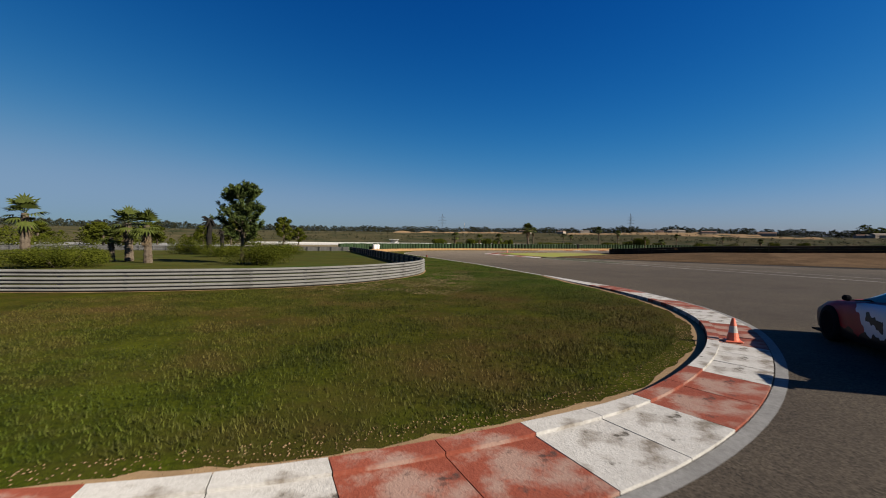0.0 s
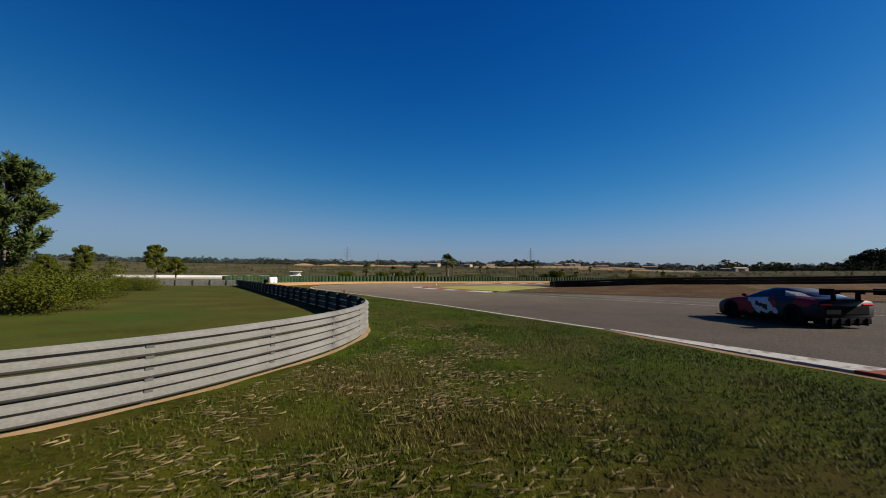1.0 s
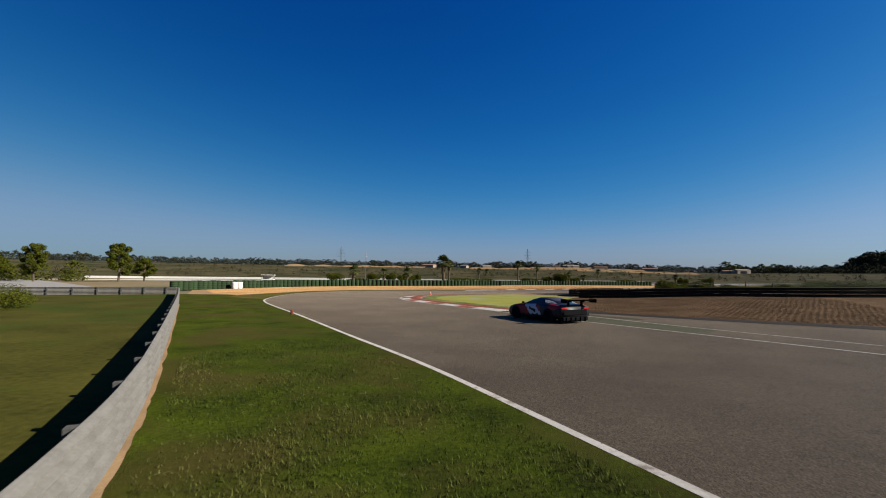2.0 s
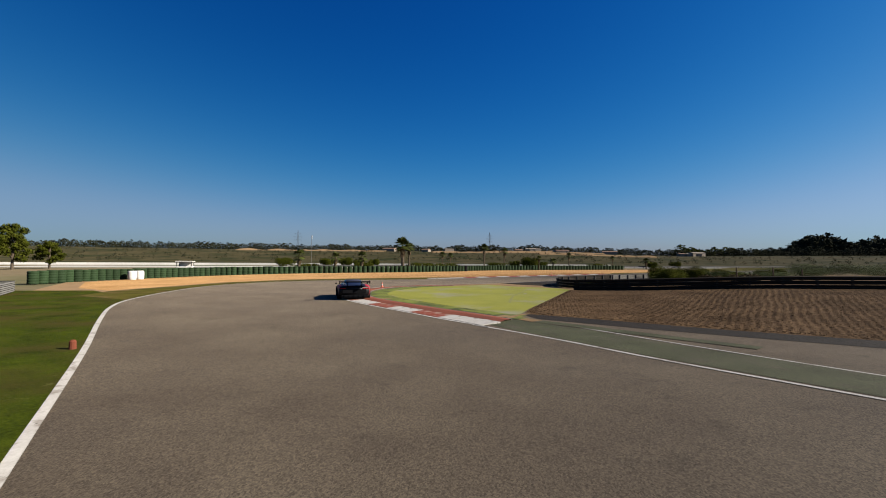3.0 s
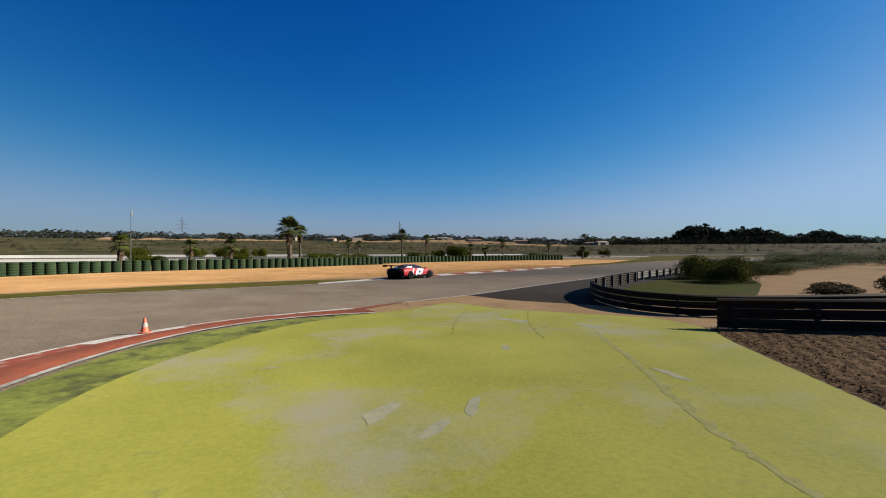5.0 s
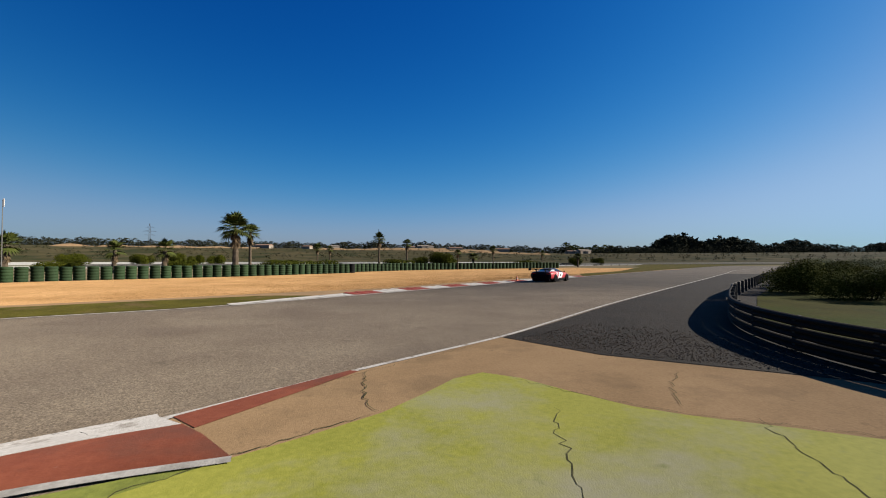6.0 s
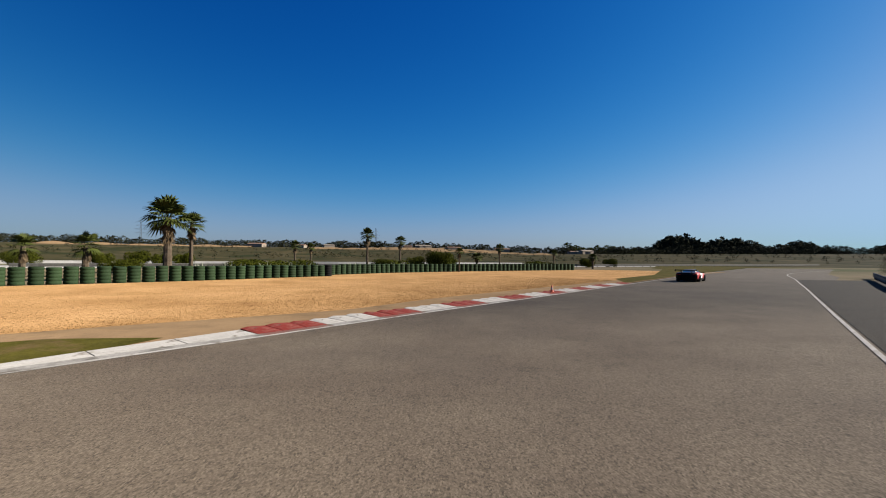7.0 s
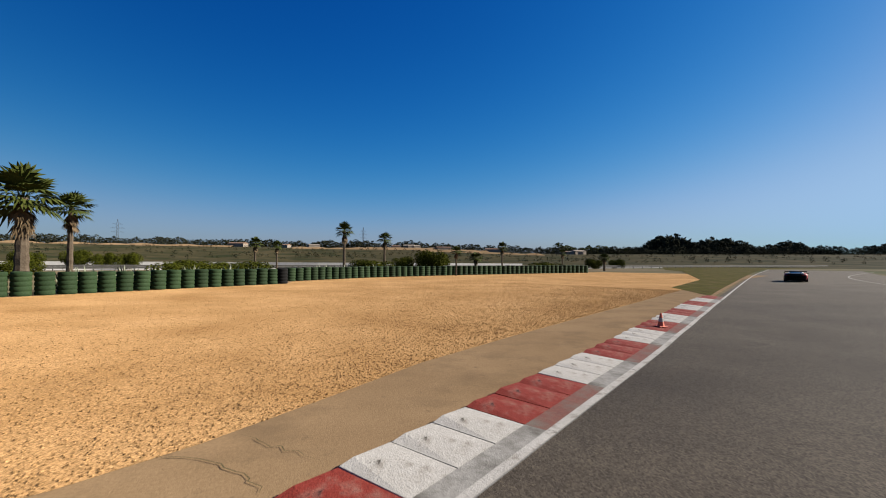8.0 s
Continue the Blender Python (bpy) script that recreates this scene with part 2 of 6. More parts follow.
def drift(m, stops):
    """Scales a material's colour along the circuit: rows of y and a factor for each channel."""
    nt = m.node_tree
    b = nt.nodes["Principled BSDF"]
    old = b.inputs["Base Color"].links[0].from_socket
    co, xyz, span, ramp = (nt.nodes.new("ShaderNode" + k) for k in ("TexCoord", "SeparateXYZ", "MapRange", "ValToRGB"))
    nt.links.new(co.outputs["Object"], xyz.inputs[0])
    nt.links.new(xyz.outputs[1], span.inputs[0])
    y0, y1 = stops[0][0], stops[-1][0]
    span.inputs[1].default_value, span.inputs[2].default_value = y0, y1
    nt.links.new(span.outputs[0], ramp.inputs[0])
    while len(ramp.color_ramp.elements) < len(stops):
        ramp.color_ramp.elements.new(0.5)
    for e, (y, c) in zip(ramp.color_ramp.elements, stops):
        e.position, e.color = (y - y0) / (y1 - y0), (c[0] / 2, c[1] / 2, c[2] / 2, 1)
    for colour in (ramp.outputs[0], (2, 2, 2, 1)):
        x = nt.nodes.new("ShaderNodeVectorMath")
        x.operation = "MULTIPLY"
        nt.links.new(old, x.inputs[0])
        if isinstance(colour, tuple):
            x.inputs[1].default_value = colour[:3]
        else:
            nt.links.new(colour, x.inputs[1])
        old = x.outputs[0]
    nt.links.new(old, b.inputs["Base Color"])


# asphalt: darker up to y 38 and round y 114, brightest near y 85
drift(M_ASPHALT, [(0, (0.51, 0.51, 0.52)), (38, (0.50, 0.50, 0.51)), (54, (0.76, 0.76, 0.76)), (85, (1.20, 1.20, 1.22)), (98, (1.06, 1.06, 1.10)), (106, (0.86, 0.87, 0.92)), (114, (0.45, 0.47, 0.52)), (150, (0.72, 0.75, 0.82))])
for m in (M_GRASS, M_BLADE):
    drift(m, [(0, (1.0, 1.28, 1.1)), (6, (1.05, 1.25, 1.1)), (12, (1.18, 1.10, 1.1)), (19, (1.15, 1.08, 1.1)), (25, (1.06, 1.36, 1.25)), (70, (1.15, 1.32, 1.25))])

M_DRYBUSH = make_material("dry_twigs", (0.030, 0.022, 0.010), (0.085, 0.066, 0.034), 6, 0.9, 0.95, 0.0)
M_DRYGRASS = make_material("dry_mown_grass", (0.017, 0.018, 0.003), (0.044, 0.041, 0.008), 6, 0.35, 0.95, 0.5, 30, stain=(0.020, 0.033, 0.004), stain_scale=0.12, stain_low=0.48, stain_high=0.66, flecks=((0.075, 0.058, 0.024), 0.9, 0.62, 0.76))
M_PALEROAD = make_material("pale_concrete", (0.22, 0.21, 0.19), (0.33, 0.315, 0.29), 2.0, 0.08, 0.9, 0.1)

# ---- builders ----
def mesh_from(name, bm, material, smooth=False):
    me = bpy.data.meshes.new(name)
    bm.to_mesh(me)
    bm.free()
    for mt in material if isinstance(material, (list, tuple)) else (material,):
        me.materials.append(mt)
    if smooth:
        for p in me.polygons:
            p.use_smooth = True
    return me


def part(name, bm, material, parent=None, label="", smooth=False):
    ob = new(name, mesh_from(name, bm, material, smooth))
    if parent is not None:
        ob.parent = parent
    if label:
        tagged(ob, label)
    return ob


def empty(name, m=None, label="", category="", group="", kind=""):
    ob = new(name)
    if m is not None:
        ob.matrix_world = m
    return tagged(ob, label, category, group, kind)


def smooth_line(pts, n=6, closed=False):
    """Catmull-Rom through the points, n steps each."""
    p = [Vector((*q, 0.0)) if len(q) == 2 else Vector(q) for q in pts]
    out = []
    k = len(p)
    for i in range(k if closed else k - 1):
        if closed:
            a, b, c, d = p[i - 1], p[i], p[(i + 1) % k], p[(i + 2) % k]
        else:
            a, b, c, d = p[max(i - 1, 0)], p[i], p[i + 1], p[min(i + 2, k - 1)]
        for s in range(n):
            u = s / n
            out.append(0.5 * ((2 * b) + (c - a) * u + (2 * a - 5 * b + 4 * c - d) * u * u + (3 * b - a - 3 * c + d) * u ** 3))
    if not closed:
        out.append(p[-1])
    return out


def resample(line, step):
    """Points at even steps along a line."""
    out, carry = [line[0].copy()], 0.0
    for a, b in zip(line, line[1:]):
        d = (b - a).length
        while carry + d >= step:
            a = a + (b - a) * ((step - carry) / d)
            out.append(a.copy())
            d, carry = (b - a).length, 0.0
        carry += d
    return out


def normals(line):
    """Left-hand normals on the ground."""
    out = []
    for i in range(len(line)):
        d = line[min(i + 1, len(line) - 1)] - line[max(i - 1, 0)]
        out.append(Vector((-d.y, d.x, 0)).normalized())
    return out


def offset(line, d):
    return [p + n * d for p, n in zip(line, normals(line))]


def rise(x, y):
    """The run-off climbs gently towards the guard rail on the far right."""
    u = min(max((x - 4.0) / 16.0, 0.0), 1.0)
    v = min(max((y - 58.0) / 10.0, 0.0), 1.0) * min(max((92.0 - y) / 10.0, 0.0), 1.0)
    return 0.62 * u * u * (3 - 2 * u) * v + 0.018 * max(0.0, min(x, 50) - 20.0) * v


def sheet(name, outline, z, material, label="", category="", climbs=False, cell=1.5):
    """A flat patch of ground with the given outline; climbs: it follows the slope."""
    bm = bmesh.new()
    vs = [bm.verts.new((p[0], p[1], z)) for p in outline]
    for tri in geometry.tessellate_polygon([[Vector((p[0], p[1], 0)) for p in outline]]):
        bm.faces.new([vs[k] for k in tri])
    if climbs:
        xs, ys = [p[0] for p in outline], [p[1] for p in outline]
        for axis, lo, hi in (((1, 0, 0), min(xs), max(xs)), ((0, 1, 0), min(ys), max(ys))):
            k = lo + cell
            while k < hi:
                bmesh.ops.bisect_plane(bm, geom=bm.verts[:] + bm.edges[:] + bm.faces[:], plane_co=[c * k for c in axis], plane_no=axis)
                k += cell
        for v in bm.verts:
            v.co.z = z + rise(v.co.x, v.co.y)
    bmesh.ops.recalc_face_normals(bm, faces=bm.faces)
    for f in bm.faces:
        if f.normal.z < 0:
            f.normal_flip()
    ob = new(name, mesh_from(name, bm, material))
    return tagged(ob, label, category or name.replace("_", " "), kind="structure")


def ribbon(bm, left, right, zl, zr, mat_index=0):
    """A strip between two lines of equal length; heights are added to the lines' own."""
    a = [bm.verts.new((p.x, p.y, p.z + zl)) for p in left]
    b = [bm.verts.new((p.x, p.y, p.z + zr)) for p in right]
    for i in range(len(a) - 1):
        f = bm.faces.new((a[i], b[i], b[i + 1], a[i + 1]))
        f.material_index = mat_index
    return a, b


def sweep(bm, line, profile, closed=True, caps=True, mat_index=0):
    """A profile of (outwards to the left, up) pairs carried along a line."""
    ns = normals(line)
    rings = [[bm.verts.new(p + n * u + Vector((0, 0, w))) for u, w in profile] for p, n in zip(line, ns)]
    k = len(profile)
    for r, s in zip(rings, rings[1:]):
        for i in range(k if closed else k - 1):
            f = bm.faces.new((r[i], s[i], s[(i + 1) % k], r[(i + 1) % k]))
            f.material_index = mat_index
    if caps and closed:
        for ring in (rings[0], rings[-1]):
            f = bm.faces.new(ring)
            f.material_index = mat_index
    return rings


def fix(bm):
    bmesh.ops.recalc_face_normals(bm, faces=bm.faces)
    return bm


def box(bm, x0, x1, y0, y1, z0, z1, bevel=0.0, mat_index=0):
    r = bmesh.ops.create_cube(bm, size=1.0)
    vs = r["verts"]
    for v in vs:
        v.co = Vector(((x0 + x1) / 2 + v.co.x * (x1 - x0), (y0 + y1) / 2 + v.co.y * (y1 - y0), (z0 + z1) / 2 + v.co.z * (z1 - z0)))
    fs = {f for v in vs for f in v.link_faces}
    for f in fs:
        f.material_index = mat_index
    if bevel:
        es = {e for v in vs for e in v.link_edges}
        bmesh.ops.bevel(bm, geom=list(es), offset=bevel, segments=1, affect="EDGES", profile=0.5)


def tube(bm, pts, radii, sides=8, caps=True, mat_index=0):
    """A round limb through points."""
    pts = [Vector(p) for p in pts]
    rings = []
    for i, (p, r) in enumerate(zip(pts, radii)):
        d = (pts[min(i + 1, len(pts) - 1)] - pts[max(i - 1, 0)]).normalized()
        u = d.cross(Vector((0, 0, 1)) if abs(d.z) < 0.9 else Vector((1, 0, 0))).normalized()
        w = d.cross(u)
        rings.append([bm.verts.new(p + (u * math.cos(a) + w * math.sin(a)) * r) for a in (2 * math.pi * s / sides for s in range(sides))])
    for r, s in zip(rings, rings[1:]):
        for i in range(sides):
            f = bm.faces.new((r[i], r[(i + 1) % sides], s[(i + 1) % sides], s[i]))
            f.material_index = mat_index
    if caps:
        bm.faces.new(rings[0]).material_index = mat_index
        bm.faces.new(rings[-1]).material_index = mat_index
    return rings


# ---- ground ----
EDGE_L = [(3.3, 6.5), (4.7, 7.4), (6.0, 8.7), (7.1, 10.1), (7.9, 11.9), (8.4, 13.8), (8.6, 16.1), (8.3, 18.3), (7.0, 22.0), (5.2, 25.4), (2.9, 30.0),
          (0.4, 33.7), (-3.6, 39.7), (-7.8, 45.2), (-13.4, 52.6), (-17.9, 58.3), (-21.4, 63.0), (-23.8, 67.3), (-26.0, 74.0), (-27.3, 81.0),
          (-26.4, 87.5), (-22.4, 93.6), (-17.0, 96.9), (-11.2, 99.9), (-7.3, 103.0), (-4.2, 106.2), (-1.4, 108.7), (1.2, 111.15), (4.5, 114.1), (7.7, 117.05), (13.1, 122.1),
          (25.2, 133.4), (46.0, 152.4), (70.0, 174.2), (110.0, 209.0)]
EDGE_R2 = [(-8.9, 83.9), (-7.1, 86.0), (-5.9, 86.9), (-3.6, 89.0), (-0.1, 91.9), (2.2, 94.2), (5.1, 97.2), (8.2, 100.3), (15.9, 107.7), (24.0, 115.4), (32.0, 123.0), (46.0, 136.4), (72.0, 160.5), (115.0, 187.0)]
edge_left = smooth_line(EDGE_L, 5)

gbm = bmesh.new()
ring = [(3200 * math.cos(a), 3200 * math.sin(a) + 60) for a in (2 * math.pi * i / 48 for i in range(48))]
gbm.faces.new([gbm.verts.new((x, y, -0.06)) for x, y in ring])
ground = tagged(new("ground", mesh_from("ground", gbm, M_FIELD)), "dry brown and green open field round the circuit", "ground", kind="structure")

road_outline = [(p.x, p.y) for p in edge_left] + [(124, 196), (74, 156), (60, 143), (44.5, 131), (32, 119), (16.5, 106), (12, 96), (14, 78), (40, 62), (70, 45), (70, -25), (-12, -25), (-6, 0)]
road = sheet("road", road_outline, 0.0, M_ASPHALT, "worn grey asphalt race track, darker along its first and last stretches", "race track")

def pts(line):
    return [(p.x, p.y) for p in line]


# infield grass, its edge a hand's width behind the first kerb
infield = [(-1.5, 4.6), (1.2, 5.4)] + pts(offset(smooth_line(EDGE_L[:10], 5), 0.12)) + pts(offset(smooth_line(EDGE_L[9:18], 4), 0.05))[1:] + [
    (-27.5, 71.0), (-32.5, 74.5), (-38.0, 73.5), (-70, 55), (-95, 30), (-60, -10), (-20, -6)]
grass_infield = sheet("grass", infield, 0.010, M_GRASS, "mown patchy green and brown infield grass", "grass")

# sand belt outside the bend, from the service gate to beyond the last kerb
sand_out = pts(offset(smooth_line(EDGE_L[17:33], 5), 0.25)) + [(64, 166), (40, 181), (30, 177.0), (15, 169.5), (3, 161.5), (-4.8, 153), (-10, 144), (-16.6, 137), (-24, 131.5), (-31, 126.5), (-37, 119.5), (-42.5, 108), (-45.2, 95), (-45.5, 86), (-37, 74)]
sand_belt = sheet("sand", sand_out, 0.006, M_SAND, "pale compacted sand verge outside the bend", "sand")

grass_out = pts(offset(smooth_line(EDGE_L[17:25], 5), 0.22)) + [(-6.2, 106.2), (-8.8, 106.4), (-12.5, 104.6), (-19.0, 101.0), (-25.4, 95.6), (-29.3, 88.0), (-30.2, 79.5), (-30.7, 73.9), (-29.0, 69.5)]
grass_strip = sheet("grass_verge", grass_out, 0.014, M_VERGE, "narrow green grass verge along the outer track edge", "grass")

trap = [(-12.8, 105.8), (-8.6, 108.4), (-6.0, 109.8), (-3.4, 111.2), (-2.2, 111.9), (-1.2, 112.8), (0.2, 114.4), (1.9, 116.4), (4.7, 119.0), (8.4, 122.3), (15.7, 128.7), (22.0, 134.4), (31.0, 142.0), (44.0, 154.4), (60.0, 172.0), (46.0, 184.0), (30, 175.0), (15, 167.6), (3, 159.8), (-4.6, 151.2),
        (-4.6, 147.2), (-10, 142.0), (-16.6, 135.0), (-24, 129.4), (-31, 124.4), (-36.7, 117.6), (-41.6, 107.6), (-44.0, 95), (-43.5, 86), (-36.0, 77.0), (-31.2, 74.5), (-30.8, 79.6), (-30.0, 88.4), (-26.0, 96.4), (-19.4, 102.0)]
gravel_trap = sheet("gravel_trap", trap, 0.011, M_GRAVEL, "orange loose gravel trap outside the bend", "gravel trap")
grass_far = sheet("grass_far", [(22.2, 131.3), (27, 135.8), (46, 153.2), (75, 179.6), (120, 219), (150, 244), (76, 200), (54, 171), (40, 152.5), (26, 139.5)], 0.016, M_VERGE, "green grass beyond the gravel trap", "grass")
grass_exit = sheet("grass_exit", [(60, 168), (124, 222), (230, 260), (260, 330), (130, 278), (76, 205)], -0.02, M_VERGE, "green grass field beyond the track exit", "grass")

# run-off on the inside of the bend
yellow_outline = [(-1.0, 62.2), (-2.0, 63.3), (-3.5, 64.9), (-5.5, 67.5), (-7.5, 70.2), (-9.1, 73.3), (-9.5, 76.3), (-9.0, 79.2), (-7.7, 82.6), (-5.6, 84.9), (-3.3, 86.6), (-1.5, 88.4), (0.0, 86.3), (1.5, 85.2), (3.6, 83.7), (4.9, 82.6), (5.2, 80.6), (4.4, 78.6), (2.45, 72.6), (1.15, 68.6), (0.25, 66.0), (-0.25, 64.4)]
runoff = sheet("painted_runoff", [(p.x, p.y) for p in smooth_line(yellow_outline, 3, True)], 0.020, M_YELLOW, "faded yellow-green painted asphalt run-off", "run-off")
shoulder = sheet("green_shoulder", [(-1.2, 60.9), (-2.9, 63.0), (-4.5, 64.6), (-6.3, 66.8), (-8.0, 68.8), (-9.5, 71.1), (-10.55, 73.6), (-10.95, 76.4), (-10.75, 79.3), (-9.9, 81.9), (-8.3, 83.9), (-6.3, 85.0), (-4.6, 85.6), (-3.2, 86.7),
                 (-4.0, 84.0), (-6.5, 80.0), (-7.5, 76.0), (-6, 71), (-3, 66.5), (-0.8, 63.0), (-0.6, 61.9)], 0.014, M_GREEN_PAINT, "dark green mossy painted shoulder inside the kerb", "shoulder")
red_wedge = sheet("red_wedge", [(-5.85, 86.9), (-5.45, 86.45), (-4.6, 87.55), (-3.6, 88.85), (-3.75, 88.95), (-4.8, 87.95)], 0.019, M_RED_CLEAN, "thin wedge of red paint on the apron edge", "road marking")
apron = sheet("apron", [(-6.6, 85.2), (-7.0, 86.0), (-5.9, 86.8), (-3.6, 88.9), (-0.1, 91.8), (1.3, 89.4), (4.4, 86.8), (6.0, 84.8), (8.5, 82.6), (5.4, 80.8), (1.5, 84.0), (-2, 86)], 0.010, M_SAND, "tan cracked concrete apron beside the track", "apron")
dark_runoff = sheet("dark_runoff", [(-0.05, 91.8), (2.3, 94.1), (5.2, 97.1), (8.3, 100.2), (16.0, 107.6), (24.1, 115.3), (32.1, 122.9), (46.1, 136.3), (54, 134), (36, 116), (24, 106), (16, 97), (10, 90), (7.0, 84.2), (4.4, 86.9), (1.3, 89.5)], 0.012, M_ASPHALT_DARK, "dark coarse asphalt run-off", "run-off")


def inside(x, y, poly):
    hit = False
    for (x0, y0), (x1, y1) in zip(poly, poly[1:] + poly[:1]):
        if (y0 > y) != (y1 > y) and x < x0 + (y - y0) * (x1 - x0) / (y1 - y0):
            hit = not hit
    return hit


def edge_gap(x, y, poly):
    best = 9.0
    for (x0, y0), (x1, y1) in zip(poly, poly[1:] + poly[:1]):
        u = min(max(((x - x0) * (x1 - x0) + (y - y0) * (y1 - y0)) / ((x1 - x0) ** 2 + (y1 - y0) ** 2), 0), 1)
        best = min(best, math.hypot(x - x0 - u * (x1 - x0), y - y0 - u * (y1 - y0)))
    return best


def rough_bed(name, poly, cell, height, material, label, category, climb):
    """A loose bed: a fine uneven grid with furrows, sinking to the ground at its edge."""
    xs, ys = [p[0] for p in poly], [p[1] for p in poly]
    verts, faces, at = [], [], {}
    nx, ny = int((max(xs) - min(xs)) / cell), int((max(ys) - min(ys)) / cell)
    for i in range(nx + 1):
        for j in range(ny + 1):
            x, y = min(xs) + i * cell, min(ys) + j * cell
            g = edge_gap(x, y, poly)
            if inside(x, y, poly) or g < cell:
                k = min(g / 0.4, 1.0) if inside(x, y, poly) else 0.0
                at[i, j] = len(verts)
                verts.append((x, y, 0.004 + (0.018 + height(x, y)) * k + climb(x, y)))
    for (i, j), a in at.items():
        if (i + 1, j) in at and (i, j + 1) in at and (i + 1, j + 1) in at:
            faces.append((a, at[i + 1, j], at[i + 1, j + 1], at[i, j + 1]))
    me = bpy.data.meshes.new(name)
    me.from_pydata(verts, [], faces)
    me.materials.append(material)
    return tagged(new(name, me), label, category, kind="structure")


def furrows(x, y):
    s_ = (x * 0.94 + y * 0.34) / 0.42
    return 0.042 * (0.5 + 0.5 * math.sin(2 * math.pi * s_ + 1.5 * noise.noise((x * 0.3, y * 0.3, 0)))) + 0.035 * abs(noise.noise((x * 4.3, y * 4.3, 1)))


NEAR_BED = [(-0.5, 62.6), (1.4, 61.6), (3.8, 60.0), (6.3, 58.4), (12, 55.5), (22, 51.5), (24, 73.9), (18.5, 75.2), (12.5, 77.4), (9, 79.1), (5.3, 80.7), (4.5, 78.6), (2.55, 72.6), (1.22, 68.6), (0.32, 66.0), (-0.2, 64.4)]
rough_bed("ploughed_gravel", NEAR_BED, 0.14, furrows, M_PLOUGH, "ploughed brown gravel bed with furrows", "gravel bed", rise)
plough_far = sheet("ploughed_gravel_far", [(21.5, 51.7), (50, 42), (60, 62), (52, 71.5), (32, 73.6), (23.5, 74.0)], 0.03, M_PLOUGH, "far part of the brown gravel bed", "gravel bed", climbs=True)
dark_edge = sheet("patched_asphalt", [(-0.6, 62.0), (-0.2, 60.8), (3.0, 58.6), (5.3, 57.2), (11, 54.0), (20, 49.8), (48, 39), (50, 42), (22, 51.5), (12, 55.5), (6.3, 58.4), (3.8, 60.0), (1.4, 61.6), (-0.4, 62.6)], 0.009, M_ASPHALT_DARK, "strip of darker patched asphalt by the gravel bed", "asphalt")
green_strip = sheet("green_asphalt", [(-2.6, 59.3), (-1.4, 57.4), (0.1, 55.5), (1.6, 53.5), (6, 48.5), (7.3, 50.4), (3.3, 54.9), (1.3, 57.8), (-1.2, 60.6)], 0.008, M_GREEN_ASPHALT, "green-tinted asphalt strip between two white lines", "asphalt")


# ---- painted lines ----
def paint_line(points, width, label="worn white painted track edge line"):
    bm = bmesh.new()
    line = smooth_line(points, 6)
    ribbon(bm, offset(line, width / 2), offset(line, -width / 2), 0.0145, 0.0145)
    for f in bm.faces:
        f.normal_update()
        if f.normal.z < 0:
            f.normal_flip()
    return tagged(part("track_line", bm, M_WHITE), label, "road marking", kind="structure")


paint_line(EDGE_L[10:26], 0.16)
paint_line(EDGE_R2[1:], 0.12)
paint_line([(-3.0, 58.8), (-1.4, 57.0), (0.1, 55.2), (1.6, 53.2), (4.2, 50.2), (9.2, 44.6), (14, 39), (24, 28), (40, 12)], 0.14)
paint_line([(-1.8, 61.6), (-1.1, 61.0), (1.4, 57.9), (3.4, 55.1), (7.0, 50.6), (11.3, 46.0), (17, 39.5), (27, 29), (44, 13)], 0.10)


# ---- kerbs ----
chips = random.Random(17)


def kerb_block(parent, inner, outer, h_in, h_out, material, skirt=0.12):
    """One painted concrete block between an inner and an outer line, with closed sides."""
    bm = bmesh.new()
    c = inner[len(inner) // 2]
    a, b = ribbon(bm, [p - c for p in inner], [p - c for p in outer], h_in, h_out)
    low = [[bm.verts.new((v.co.x, v.co.y, -skirt)) for v in row] for row in (a, b)]
    for row, base in zip((a, b), low):
        for i in range(len(row) - 1):
            bm.faces.new((row[i], row[i + 1], base[i + 1], base[i]))
    for i in (0, -1):
        bm.faces.new((a[i], b[i], low[1][i], low[0][i]))
    fix(bm)
    ob = part("kerb_block", bm, material, parent)
    ob.location = c
    return ob


